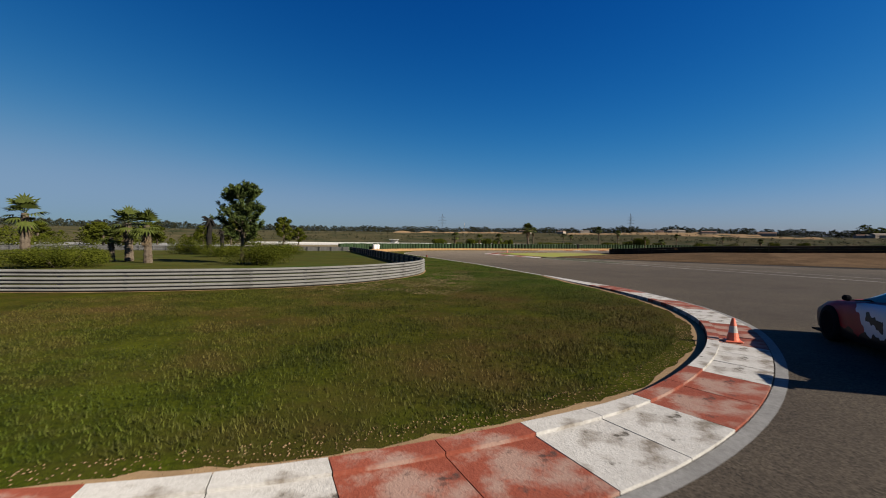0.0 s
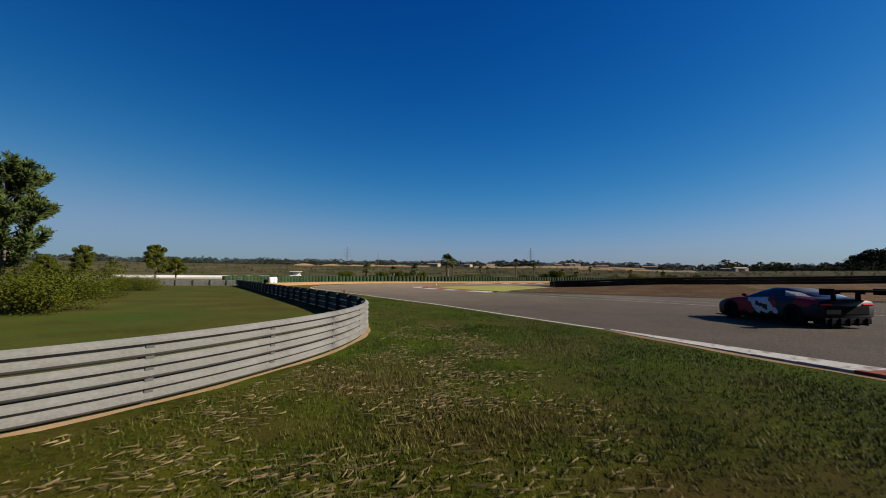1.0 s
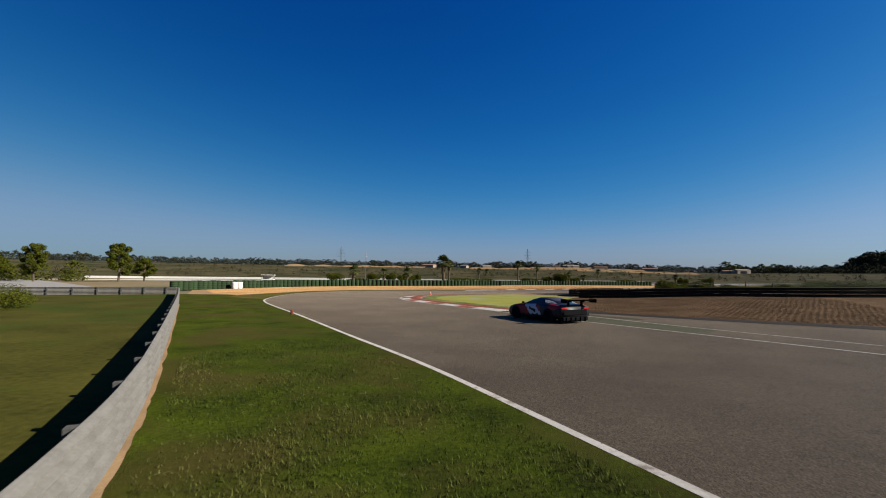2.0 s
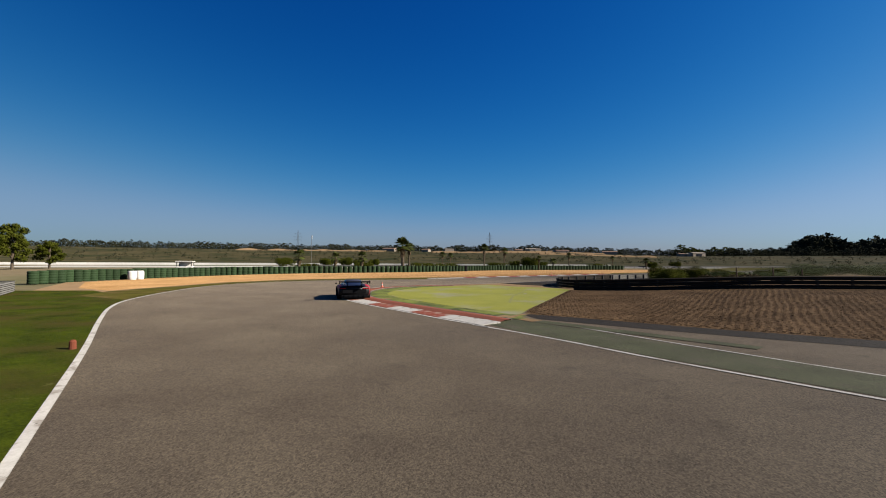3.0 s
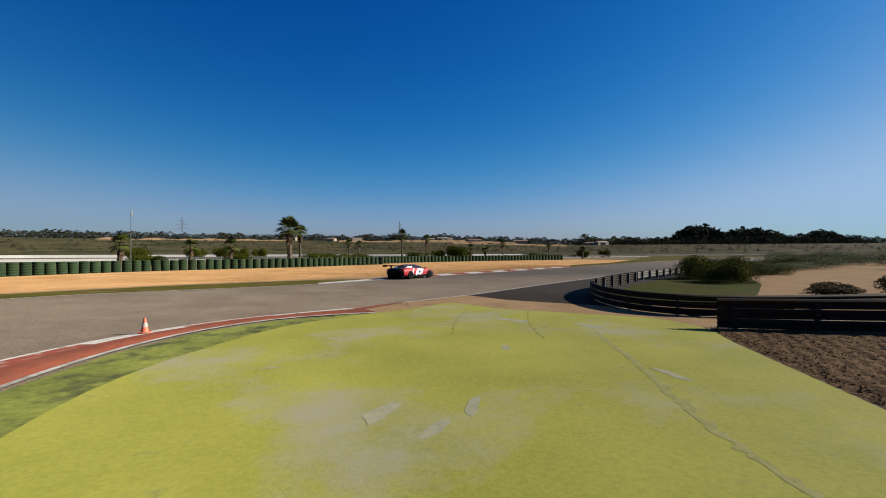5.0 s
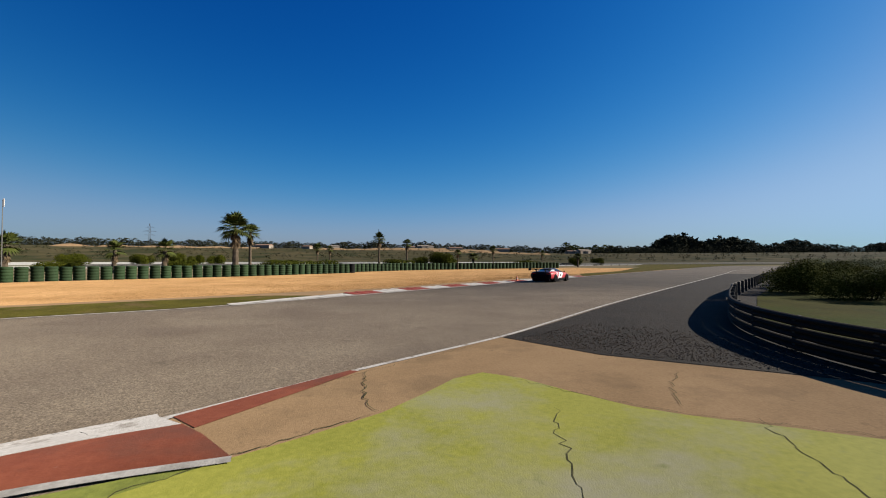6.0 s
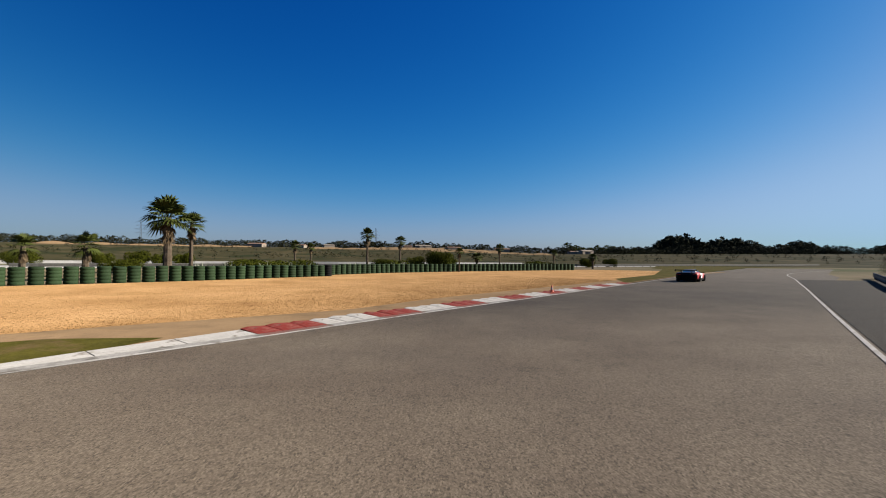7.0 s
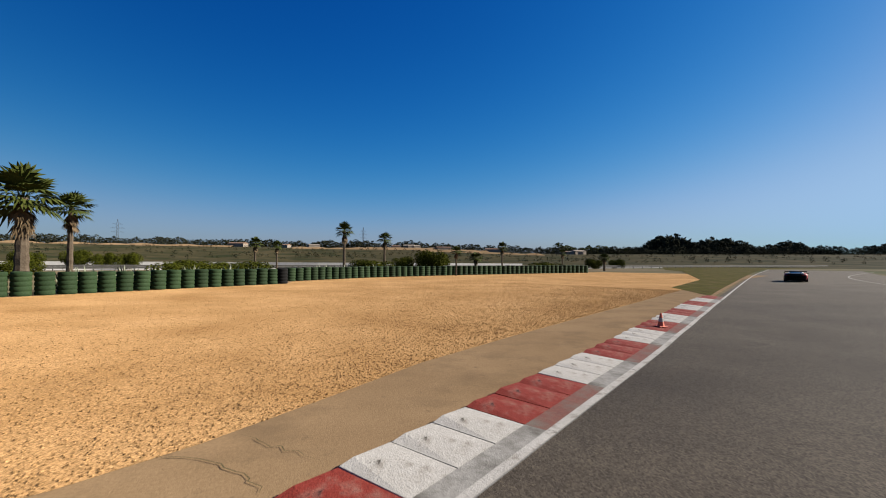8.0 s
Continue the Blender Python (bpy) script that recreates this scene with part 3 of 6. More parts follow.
def kerb(name, label, inner, outer, marks, first_red, h_in, h_out, sub=3, slab=0.85, lip=0.0, red=None):
    """marks: places along the outer line at which the colour changes."""
    k = empty(name, None, label, "kerb", kind="structure")

    def nearest(line, p):
        return min(range(len(line)), key=lambda i: (line[i] - p).length)

    def span(line, a, b):
        out = []
        for i in range(sub + 1):
            f = a + (b - a) * i / sub
            j = min(int(f), len(line) - 2)
            out.append(line[j].lerp(line[j + 1], f - j))
        return out

    places = [Vector((*m, 0)) for m in marks]
    cuts_o = [0] + [nearest(outer, p) for p in places] + [len(outer) - 1]
    cuts_i = [0] + [nearest(inner, outer[c]) for c in cuts_o[1:-1]] + [len(inner) - 1]
    g = 0.03
    for i in range(len(cuts_o) - 1):
        paint = (red or M_RED) if (i % 2 == 0) == first_red else M_WHITE
        length = sum((outer[q + 1] - outer[q]).length for q in range(cuts_o[i], cuts_o[i + 1]))
        n = max(1, round(length / slab))
        for q in range(n):
            ui, uo = (cuts_i[i + 1] - cuts_i[i]) / n, (cuts_o[i + 1] - cuts_o[i]) / n
            gi = min(g, 0.01 * ui)
            a = span(inner, cuts_i[i] + q * ui + gi, cuts_i[i] + (q + 1) * ui - gi)
            b = span(outer, cuts_o[i] + q * uo + gi, cuts_o[i] + (q + 1) * uo - gi)
            tilt = chips.uniform(-0.006, 0.006)
            low = min(1.0, max(0.3, (1.0 - (cuts_o[i] + q * uo) / len(outer)) / 0.35)) if lip else 1.0
            if lip:
                m_ = [x.lerp(y, lip) for x, y in zip(a, b)]
                kerb_block(k, a, m_, h_in * low, h_in * 0.92 * low, paint)
                kerb_block(k, m_, b, h_in * 0.62 * low + tilt, h_out, paint)
            else:
                kerb_block(k, a, b, h_in + tilt, h_out, paint)
    return k


def even(line, n=200):
    """The same line in n even steps."""
    run = [0.0]
    for a, b in zip(line, line[1:]):
        run.append(run[-1] + (b - a).length)
    out, j = [], 0
    for i in range(n + 1):
        s = run[-1] * i / n
        while j < len(line) - 2 and run[j + 1] < s:
            j += 1
        out.append(line[j].lerp(line[j + 1], (s - run[j]) / max(run[j + 1] - run[j], 1e-9)))
    return out


K1_IN = [(-0.2, 4.9), (1.6, 5.55), (3.3, 6.4), (4.7, 7.4), (6.0, 8.7), (7.1, 10.1), (7.9, 11.9), (8.4, 13.8), (8.6, 16.1), (8.3, 18.4), (7.8, 20.0), (7.1, 21.8), (6.4, 23.3), (5.0, 25.8), (3.0, 29.8)]
K1_OUT = [(0.3, 3.9), (2.1, 4.6), (4.0, 5.5), (5.5, 6.55), (6.9, 7.9), (7.95, 9.5), (8.75, 11.4), (9.3, 13.6), (9.55, 16.1), (9.25, 18.6), (8.65, 20.5), (7.8, 22.6), (7.0, 24.2), (5.4, 26.5), (3.05, 29.95)]
k1i, k1o = even(smooth_line(K1_IN, 8)), even(smooth_line(K1_OUT, 8))
kerb("kerb_first", "worn red and white kerb round the grass infield", k1i, k1o, [(4.0, 5.5), (5.5, 6.55), (6.9, 7.9), (7.95, 9.5), (8.75, 11.4), (9.3, 13.6), (9.55, 16.2), (9.25, 18.6), (8.65, 20.5), (7.8, 22.5), (6.5, 24.9)], True, 0.105, 0.03, lip=0.2, red=M_RED_OLD)
cb = bmesh.new()
line = smooth_line(K1_OUT, 4)
ribbon(cb, offset(line, -0.02), offset(line, -0.17), 0.012, 0.006)
tagged(part("kerb_edging", fix(cb), M_CONCRETE), "grey concrete edging outside the kerb", "edging", kind="structure")
eb = bmesh.new()
line = smooth_line(K1_IN, 10)
wob = [0.24 + 0.12 * noise.noise((p.x * 0.9, p.y * 0.9, 3)) + 0.09 * noise.noise((p.x * 4, p.y * 4, 3)) for p in line]
ribbon(eb, [p + n * w for p, n, w in zip(line, normals(line), wob)], offset(line, 0.02), 0.016, 0.016)
tagged(part("bare_edge", fix(eb), M_SAND), "bare sandy strip between grass and kerb", "sand", kind="structure")

K2_OUT = [(-2.7, 58.6), (-3.3, 59.4), (-4.6, 60.9), (-6.1, 62.8), (-7.5, 64.5), (-9.0, 66.4), (-10.5, 68.5), (-11.8, 70.8), (-12.7, 73.4), (-13.0, 76.4), (-12.5, 79.5), (-11.4, 82.1), (-9.5, 84.5), (-7.3, 86.1), (-6.0, 86.9)]
K2_MID = [(-1.9, 59.3), (-2.5, 60.1), (-3.9, 61.6), (-5.5, 63.4), (-7.2, 65.4), (-8.75, 67.5), (-10.4, 69.9), (-11.5, 72.2), (-12.05, 74.7), (-12.2, 77.3), (-11.8, 80.0), (-10.8, 82.3), (-9.0, 84.4), (-6.9, 85.9), (-5.6, 86.5)]
K2_IN = [(-1.4, 60.4), (-2.0, 61.3), (-3.3, 62.8), (-4.7, 64.4), (-6.5, 66.6), (-8.2, 68.7), (-9.7, 71.0), (-10.75, 73.5), (-11.15, 76.4), (-10.95, 79.4), (-10.1, 82.0), (-8.4, 84.1), (-6.5, 85.1), (-4.8, 85.5)]
k2o, k2m, k2i = (even(smooth_line(q, 8)) for q in (K2_OUT, K2_MID, K2_IN))
kerb("kerb_apex", "worn red and white kerb round the apex", k2m, k2o, [(-4.6, 60.8), (-6.1, 62.8), (-7.5, 64.5), (-9.0, 66.4), (-10.4, 68.4), (-11.6, 70.5), (-12.5, 72.8), (-12.95, 75.3), (-12.8, 77.9), (-12.1, 80.5), (-10.8, 83.0), (-8.6, 85.3)], False, 0.06, 0.025, red=M_RED_OLD)
rb = bmesh.new()
ridge = [a.lerp(b, 0.45) for a, b in zip(k2m, k2i)]
ribbon(rb, ridge, k2m, 0.085, 0.058)
ribbon(rb, k2i, ridge, 0.04, 0.085)
ribbon(rb, k2i, k2i, -0.05, 0.04)
bmesh.ops.remove_doubles(rb, verts=rb.verts, dist=0.0005)
tagged(part("kerb_ridge", fix(rb), M_RED_CLEAN, None, "", True), "smooth raised red painted ridge behind the kerb", "kerb", kind="structure")
wb = bmesh.new()
ribbon(wb, offset(k2i, 0.0), offset(k2i, -0.11), 0.05, 0.035)
tagged(part("kerb_border", fix(wb), M_WHITE_FOOT), "tan concrete border between kerb and shoulder", "edging", kind="structure")
paint_line([(-2.4, 58.2), (-3.1, 59.1)] + [(p.x, p.y) for p in offset(smooth_line(K2_OUT, 1), 0.10)][1:], 0.16)

K3_OUT = [(-9.2, 101.6), (-6.6, 104.0), (-4.0, 106.4), (-2.33, 107.98), (-0.7, 109.55), (0.95, 111.1), (2.65, 112.65), (4.42, 114.25), (6.15, 115.8), (7.95, 117.45), (9.7, 119.1), (11.5, 120.75), (13.25, 122.4), (15.05, 124.05), (16.8, 125.7), (18.6, 127.35), (20.4, 129.0), (22.2, 130.65)]
K3_WIDE = [0.12, 0.6, 0.88] + [0.9] * 13 + [0.8, 0.5]
k3_line = [Vector((*p, 0)) for p in K3_OUT]
k3_back = [p + n * w for p, n, w in zip(k3_line, normals(k3_line), K3_WIDE)]
k3 = empty("kerb_exit", None, "red and white sawtooth kerb along the gravel trap", "kerb", kind="structure")


def sawtooth_slab(parent, a0, a1, b0, b1, paint):
    """A kerb slab folded to a peak at its back edge, with a crease running down to the track."""
    bm = bmesh.new()
    c = b0.copy()
    peak, low, f = 0.108 + chips.uniform(-0.012, 0.012), 0.075 + chips.uniform(-0.01, 0.01), 0.28 + chips.uniform(-0.05, 0.05)
    top = [a0 - c + Vector((0, 0, low)), b0 - c + Vector((0, 0, 0.022)), b0.lerp(b1, 0.52) - c + Vector((0, 0, 0.022)), b1 - c + Vector((0, 0, 0.022)), a1 - c + Vector((0, 0, low)), a0.lerp(a1, f) - c + Vector((0, 0, peak))]
    v = [bm.verts.new(p) for p in top]
    g = [bm.verts.new((p.x, p.y, -0.12)) for p in top]
    for t in ((0, 1, 5), (1, 2, 5), (2, 3, 5), (3, 4, 5)):
        bm.faces.new([v[k] for k in t])
    for k in range(6):
        j = (k + 1) % 6
        bm.faces.new((v[k], g[k], g[j], v[j]))
    ob = part("kerb_block", fix(bm), paint, parent)
    ob.location = c


for i in range(len(K3_OUT) - 1):
    a0, a1, b0, b1 = k3_back[i], k3_back[i + 1], k3_line[i], k3_line[i + 1]
    red = i % 2 == 0 and i > 1
    n = 3 if i > 1 else 2
    foot = (b1 - b0).cross(Vector((0, 0, 1))).normalized() * 0.30
    for q in range(n):
        u0, u1 = q / n + 0.004, (q + 1) / n - 0.004
        ai, bo = [a0.lerp(a1, u0), a0.lerp(a1, u1)], [b0.lerp(b1, u0), b0.lerp(b1, u1)]
        if i > 1:
            sawtooth_slab(k3, *ai, *bo, M_RED if red else M_WHITE)
        else:
            kerb_block(k3, ai, bo, 0.05, 0.022, M_WHITE)
    kerb_block(k3, [b0, b1], [b0 + foot, b1 + foot], 0.0215, 0.014, M_RED_FOOT if red else M_WHITE_FOOT)
paint_line([(p.x, p.y) for p in offset(smooth_line(K3_OUT, 1), -0.36)] + [(46, 152.1), (70, 173.8), (110, 208.6)], 0.13)


rb2 = bmesh.new()
line = smooth_line(K3_OUT, 4)
ribbon(rb2, offset(line, 0.02), offset(line, -1.0), 0.005, 0.005)
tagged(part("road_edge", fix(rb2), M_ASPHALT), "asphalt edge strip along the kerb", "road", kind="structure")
ce = bmesh.new()
line = smooth_line(K3_OUT, 4)
ribbon(ce, offset(line, 0.05), offset(line, -0.44), 0.012, 0.010)
tagged(part("kerb_gutter", fix(ce), M_CONCRETE), "grey concrete gutter along the kerb", "edging", kind="structure")


# ---- guard rails ----
W_FRONT = [(0.0, 0.0), (0.035, 0.022), (0.08, 0.06), (0.08, 0.09), (0.004, 0.138), (0.004, 0.162), (0.08, 0.21), (0.08, 0.24), (0.035, 0.285), (0.0, 0.305)]


def guard_rail(name, label, points, side, rails=3, beam=0.245, base=0.03, post_every=2.0, panel=4.0, post_height=0.0, material=None):
    """Stacked corrugated beams on steel posts. side: 1 if the beams face the left of the line, -1 if the right."""
    g = empty(name, None, label, "guard rail")
    line = resample(smooth_line(points, 8), 0.5)
    if side < 0:
        line = line[::-1]
    k = beam / 0.31
    prof = [(u, w * k) for u, w in W_FRONT] + [(u - 0.012, w * k) for u, w in reversed(W_FRONT)]
    per = int(panel / 0.5)
    for r in range(rails):
        for s in range(0, len(line) - 1, per):
            seg = line[s : s + per + 1]
            if len(seg) < 2:
                continue
            bm = bmesh.new()
            c = seg[0].copy()
            local = [p - c for p in seg]
            sweep(bm, local, prof)
            ob = part("beam", fix(bm), material or M_STEEL, g)
            ob.location = c + Vector((0, 0, base + r * (beam + 0.012)))
    pb = bmesh.new()
    h = base + rails * (beam + 0.012) + post_height
    box(pb, -0.06, 0.06, -0.14, -0.02, -0.2, h - 0.03, 0.008)
    box(pb, -0.05, 0.05, -0.02, 0.02, 0.1, h - 0.06)
    pm = mesh_from("post", pb, M_POST)
    step = int(post_every / 0.5)
    ns = normals(line)
    for i in range(0, len(line), step):
        ob = new("post", pm)
        ob.parent = g
        ob.matrix_basis = Matrix.Translation(line[i]) @ Matrix.Rotation(math.atan2(ns[i].y, ns[i].x) - math.pi / 2, 4, "Z")
    return g


SILVER = [(-60, 0.5), (-40, 3.5), (-24, 8.2), (-12.8, 13.0), (-9.6, 14.6), (-7.0, 16.6), (-5.2, 18.4), (-4.0, 20.5), (-3.4, 22.8), (-3.2, 25.2), (-3.5, 27.6), (-4.3, 30.0), (-5.7, 32.5), (-7.2, 34.7), (-9.0, 37.1), (-14.4, 44.1), (-25.4, 58.2), (-36.6, 72.2)]
guard_rail("guard_rail", "galvanised triple-beam guard rail curving round the infield", SILVER, -1)
sb = bmesh.new()
line = smooth_line(SILVER[3:-1], 10)
wob = [0.30 + 0.22 * noise.noise((p.x * 0.8, p.y * 0.8, 9)) + 0.12 * noise.noise((p.x * 3, p.y * 3, 2)) for p in line]
ribbon(sb, offset(line, -0.02), [p - n * (0.04 + w * 0.32) for p, n, w in zip(line, normals(line), wob)], 0.017, 0.017)
tagged(part("bare_strip", fix(sb), M_SAND), "strip of bare sand along the foot of the guard rail", "sand", kind="structure")
FIELD_RAIL = [(-37.6, 73.2), (-48.5, 65.6), (-62, 57), (-85, 43), (-120, 22)]
guard_rail("guard_rail", "pale steel guard rail across the far infield", FIELD_RAIL, -1, post_every=2.0)
RIGHT_RAIL = [(5.5, 80.6), (9.0, 78.6), (12.5, 76.9), (18.5, 74.6), (25, 73.2), (33, 72.4), (50, 70.0), (70, 66)]
RIGHT_RAIL = [(x, y, rise(x, y - 1.0)) for x, y in RIGHT_RAIL]
guard_rail("guard_rail", "weathered steel guard rail along the gravel bed, coloured dark for its shade", RIGHT_RAIL, -1, rails=3, beam=0.29, material=M_RUSTY_SHADED)
INNER_RAIL = [(20, 82.6), (10.5, 82.5), (7.2, 82.9), (5.6, 84.3), (5.2, 86.6), (5.8, 89.5), (7.4, 92.6), (10.3, 96.0), (14.3, 100.2)]
EXIT_RAIL = [(14.5, 100.4), (16.3, 102.3), (25, 110.0), (37, 120.5), (60, 139)]
guard_rail("guard_rail", "weathered steel guard rail curving round the bushes, coloured dark for its shade", INNER_RAIL, 1, rails=3, material=M_RUSTY_SHADED)
# the same barrier shows its sunlit back from here, so it gets lighter steel
guard_rail("guard_rail", "pale two-beam guard rail on posts along the exit run-off", EXIT_RAIL, 1, rails=2, beam=0.26, base=0.22, post_every=2.0)


sheet("grass_field", [(x, y) for x, y in SILVER] + [(-38.0, 73.2), (-70, 55), (-95, 30), (-64, -6)], 0.014, M_DRYGRASS, "dry olive mown grass field behind the guard rail", "grass")


# ---- tyre stacks ----
def stack_mesh(wrap):
    """A stack of tyres under a ribbed green wrap: a bulging barrel with hoops."""
    bm = bmesh.new()
    prof = []
    h, rows = 1.28, 5
    for i in range(rows):
        z = i * h / rows
        prof += [(0.425, z + 0.01), (0.455, z + 0.05), (0.462, z + h / rows * 0.5), (0.452, z + h / rows - 0.05), (0.43, z + h / rows - 0.012)]
    prof += [(0.39, h), (0.24, h + 0.004), (0.22, h - 0.10)]
    sides = 14
    rings = [[bm.verts.new((r * math.cos(2 * math.pi * s / sides), r * math.sin(2 * math.pi * s / sides), z)) for s in range(sides)] for r, z in prof]
    for a, b in zip(rings, rings[1:]):
        for i in range(sides):
            bm.faces.new((a[i], a[(i + 1) % sides], b[(i + 1) % sides], b[i]))
    bm.faces.new(rings[-1])
    return mesh_from("barrier_drum", fix(bm), wrap, True)


DRUM_A = [(-45.2, 82), (-45.2, 88), (-44.6, 95), (-42.2, 108), (-37, 118.2), (-31, 125.2), (-24, 130.4), (-16.6, 135.8), (-10, 142.6), (-4.6, 148.0)]
DRUM_B = [(-4.9, 151.8), (3, 160.2), (15, 168.2), (30, 175.6), (41, 179.6)]
stack = stack_mesh(M_RUBBER)
stack_black = stack_mesh(M_TYRE)
rng = random.Random(3)


def tyre_wall(line_points, gap, label):
    for p in resample(smooth_line(line_points, 8), gap):
        dark = (p - Vector((-4.6, 148.0, 0))).length < 1.6
        ob = tagged(new("barrier_drum", stack_black if dark else stack), "bare black tyre stack at the gap in the wall" if dark else label, "barrier drum", "drum wall")
        ob.matrix_basis = pose(p.x + rng.uniform(-0.03, 0.03), p.y + rng.uniform(-0.03, 0.03), 0.0, rng.uniform(-1.5, 1.5), rng.uniform(-1.5, 1.5), rng.uniform(0, 360)) @ Matrix.Diagonal((1, 1, rng.uniform(0.97, 1.03), 1))


tyre_wall(DRUM_A, 0.98, "green ribbed barrier drum standing in the wall by the gravel")
tyre_wall(DRUM_B, 0.98, "green ribbed barrier drum standing in the set-back wall")


# ---- plants ----
def leaf_cloud(bm, centre, radius, count, size, rnd, squash=1.0, hollow=0.55):
    """Small leaf-like triangles in pairs, mostly near the surface of an uneven ball."""
    for _ in range(count):
        d = Vector((rnd.gauss(0, 1), rnd.gauss(0, 1), rnd.gauss(0, 1))).normalized()
        r = radius * (hollow + (1 - hollow) * rnd.random() ** 0.6)
        p = Vector(centre) + Vector((d.x * r, d.y * r, d.z * r * squash))
        s = size * rnd.uniform(0.6, 1.3)
        a = (d + Vector((rnd.gauss(0, 0.6), rnd.gauss(0, 0.6), rnd.gauss(0, 0.6)))).normalized()
        t = a.cross(Vector((rnd.gauss(0, 1), rnd.gauss(0, 1), rnd.gauss(0, 1)))).normalized()
        b = a.cross(t)
        v = [bm.verts.new(p - t * s * 0.5), bm.verts.new(p + b * s * 0.35), bm.verts.new(p + t * s * 0.6 + a * s * 0.2), bm.verts.new(p - b * s * 0.35)]
        bm.faces.new(v)


def make_palm(seed, height=6.0, crown=1.5, trunk_r=0.22, skirt=True, leaves=34):
    rnd = random.Random(seed)
    palm = empty("palm_tree", None, "fan palm with shaggy dead-leaf skirt and ringed trunk", "palm tree")
    tb = bmesh.new()
    bend = rnd.uniform(-0.25, 0.25)
    n = 14
    tube(tb, [(bend * (i / n) ** 2, 0.1 * bend * i / n, height * i / n) for i in range(n + 1)], [trunk_r * (1.25 - 0.45 * i / n) * (1.07 if i % 2 else 0.95) for i in range(n + 1)], 9)
    part("trunk", fix(tb), M_BARK, palm)
    top = Vector((bend, 0.1 * bend, height))

    def fan(bm, base, out, up_angle, length, spread, droop):
        """A folded fan leaf on a stalk."""
        side = Vector((-out.y, out.x, 0))
        fwd = out * math.cos(up_angle) + Vector((0, 0, 1)) * math.sin(up_angle)
        up = side.cross(fwd)
        hub = base + fwd * length * 0.45
        w = side * 0.025
        s1 = [bm.verts.new(base - w), bm.verts.new(base + w), bm.verts.new(hub + w), bm.verts.new(hub - w)]
        bm.faces.new(s1)
        k = 9
        for i in range(k):
            a = (i / (k - 1) - 0.5) * 2 * spread
            d = (fwd * math.cos(a) + side * math.sin(a)).normalized()
            ln = length * 0.62 * (0.75 + 0.25 * math.cos(a))
            q = side * math.cos(a) - fwd * math.sin(a)
            mid = hub + d * ln * 0.55 + up * 0.03
            tip = hub + d * ln - Vector((0, 0, droop * ln))
            bw = q * ln * 0.085
            a0, a1, a2, a3 = bm.verts.new(hub), bm.verts.new(mid + bw), bm.verts.new(tip), bm.verts.new(mid - bw)
            bm.faces.new((a0, a1, a2, a3))

    cb = bmesh.new()
    for i in range(leaves):
        az = i * 2.399963
        el = radians(80 - 105 * (i / leaves) ** 0.9 + rnd.uniform(-14, 14))
        fan(cb, top + Vector((0, 0, rnd.uniform(-0.25, 0.1))), Vector((math.cos(az), math.sin(az), 0)), el, crown * rnd.uniform(0.85, 1.12), 1.25, 0.18 + 0.2 * i / leaves)
    part("crown", cb, M_PALM, palm)
    if skirt:
        sb = bmesh.new()
        for i in range(18):
            az = i * 2.399963 + 0.4
            fan(sb, top + Vector((0, 0, -0.15 - 0.045 * i)), Vector((math.cos(az), math.sin(az), 0)), radians(-55 - rnd.uniform(0, 25)), crown * rnd.uniform(0.5, 0.75), 0.8, 0.3)
        part("dead_leaves", sb, M_DEAD, palm)
    return palm


def make_dead_palm(seed, height):
    rnd = random.Random(seed)
    palm = empty("dead_palm", None, "blackened dead palm with a few drooping stubs", "palm tree")
    tb, cb = bmesh.new(), bmesh.new()
    tube(tb, [(0.05 * math.sin(i), 0, height * i / 10 - 0.05) for i in range(11)], [0.30 * (1.1 if i % 2 else 0.92) for i in range(11)], 9)
    for i in range(26):
        a, el, ln = i * 2.4, radians(rnd.uniform(-50, 40)), rnd.uniform(0.6, 1.15)
        d = Vector((math.cos(a) * math.cos(el), math.sin(a) * math.cos(el), math.sin(el)))
        b = Vector((0, 0, height - 0.1 - 0.02 * i))
        tube(cb, [b, b + d * ln * 0.6, b + d * ln - Vector((0, 0, 0.2))], [0.06, 0.09, 0.02], 5)
    part("trunk", fix(tb), M_CHAR, palm)
    part("crown", fix(cb), M_CHAR, palm)
    return palm


def make_bush(seed, rx, ry, rz, leaves=1500, size=0.16, material=None, label="dense dark green bush", name="bush"):
    rnd = random.Random(seed)
    bush = empty(name, None, label, name)
    bm = bmesh.new()
    lumps = 12
    for i in range(lumps):
        a, q = rnd.uniform(0, 2 * math.pi), math.sqrt(rnd.random()) * 0.75
        c = Vector((math.cos(a) * q, math.sin(a) * q, rnd.uniform(0.25, 0.62)))
        leaf_cloud(bm, c, rnd.uniform(0.32, 0.46), leaves // lumps, size / max(rx, ry), rnd, 0.85)
    for v in bm.verts:
        v.co = Vector((v.co.x * rx, v.co.y * ry, max(v.co.z, 0.01) * rz))
    part("foliage", bm, material or M_LEAF, bush)
    for i in range(4):
        a = i * 1.7
        tb = bmesh.new()
        tube(tb, [(0.15 * math.cos(a) * rx, 0.15 * math.sin(a) * ry, -0.1), (0.4 * math.cos(a) * rx, 0.4 * math.sin(a) * ry, 0.6 * rz)], [0.05, 0.02], 5)
        part("stem", fix(tb), M_BARK, bush)
    return bush


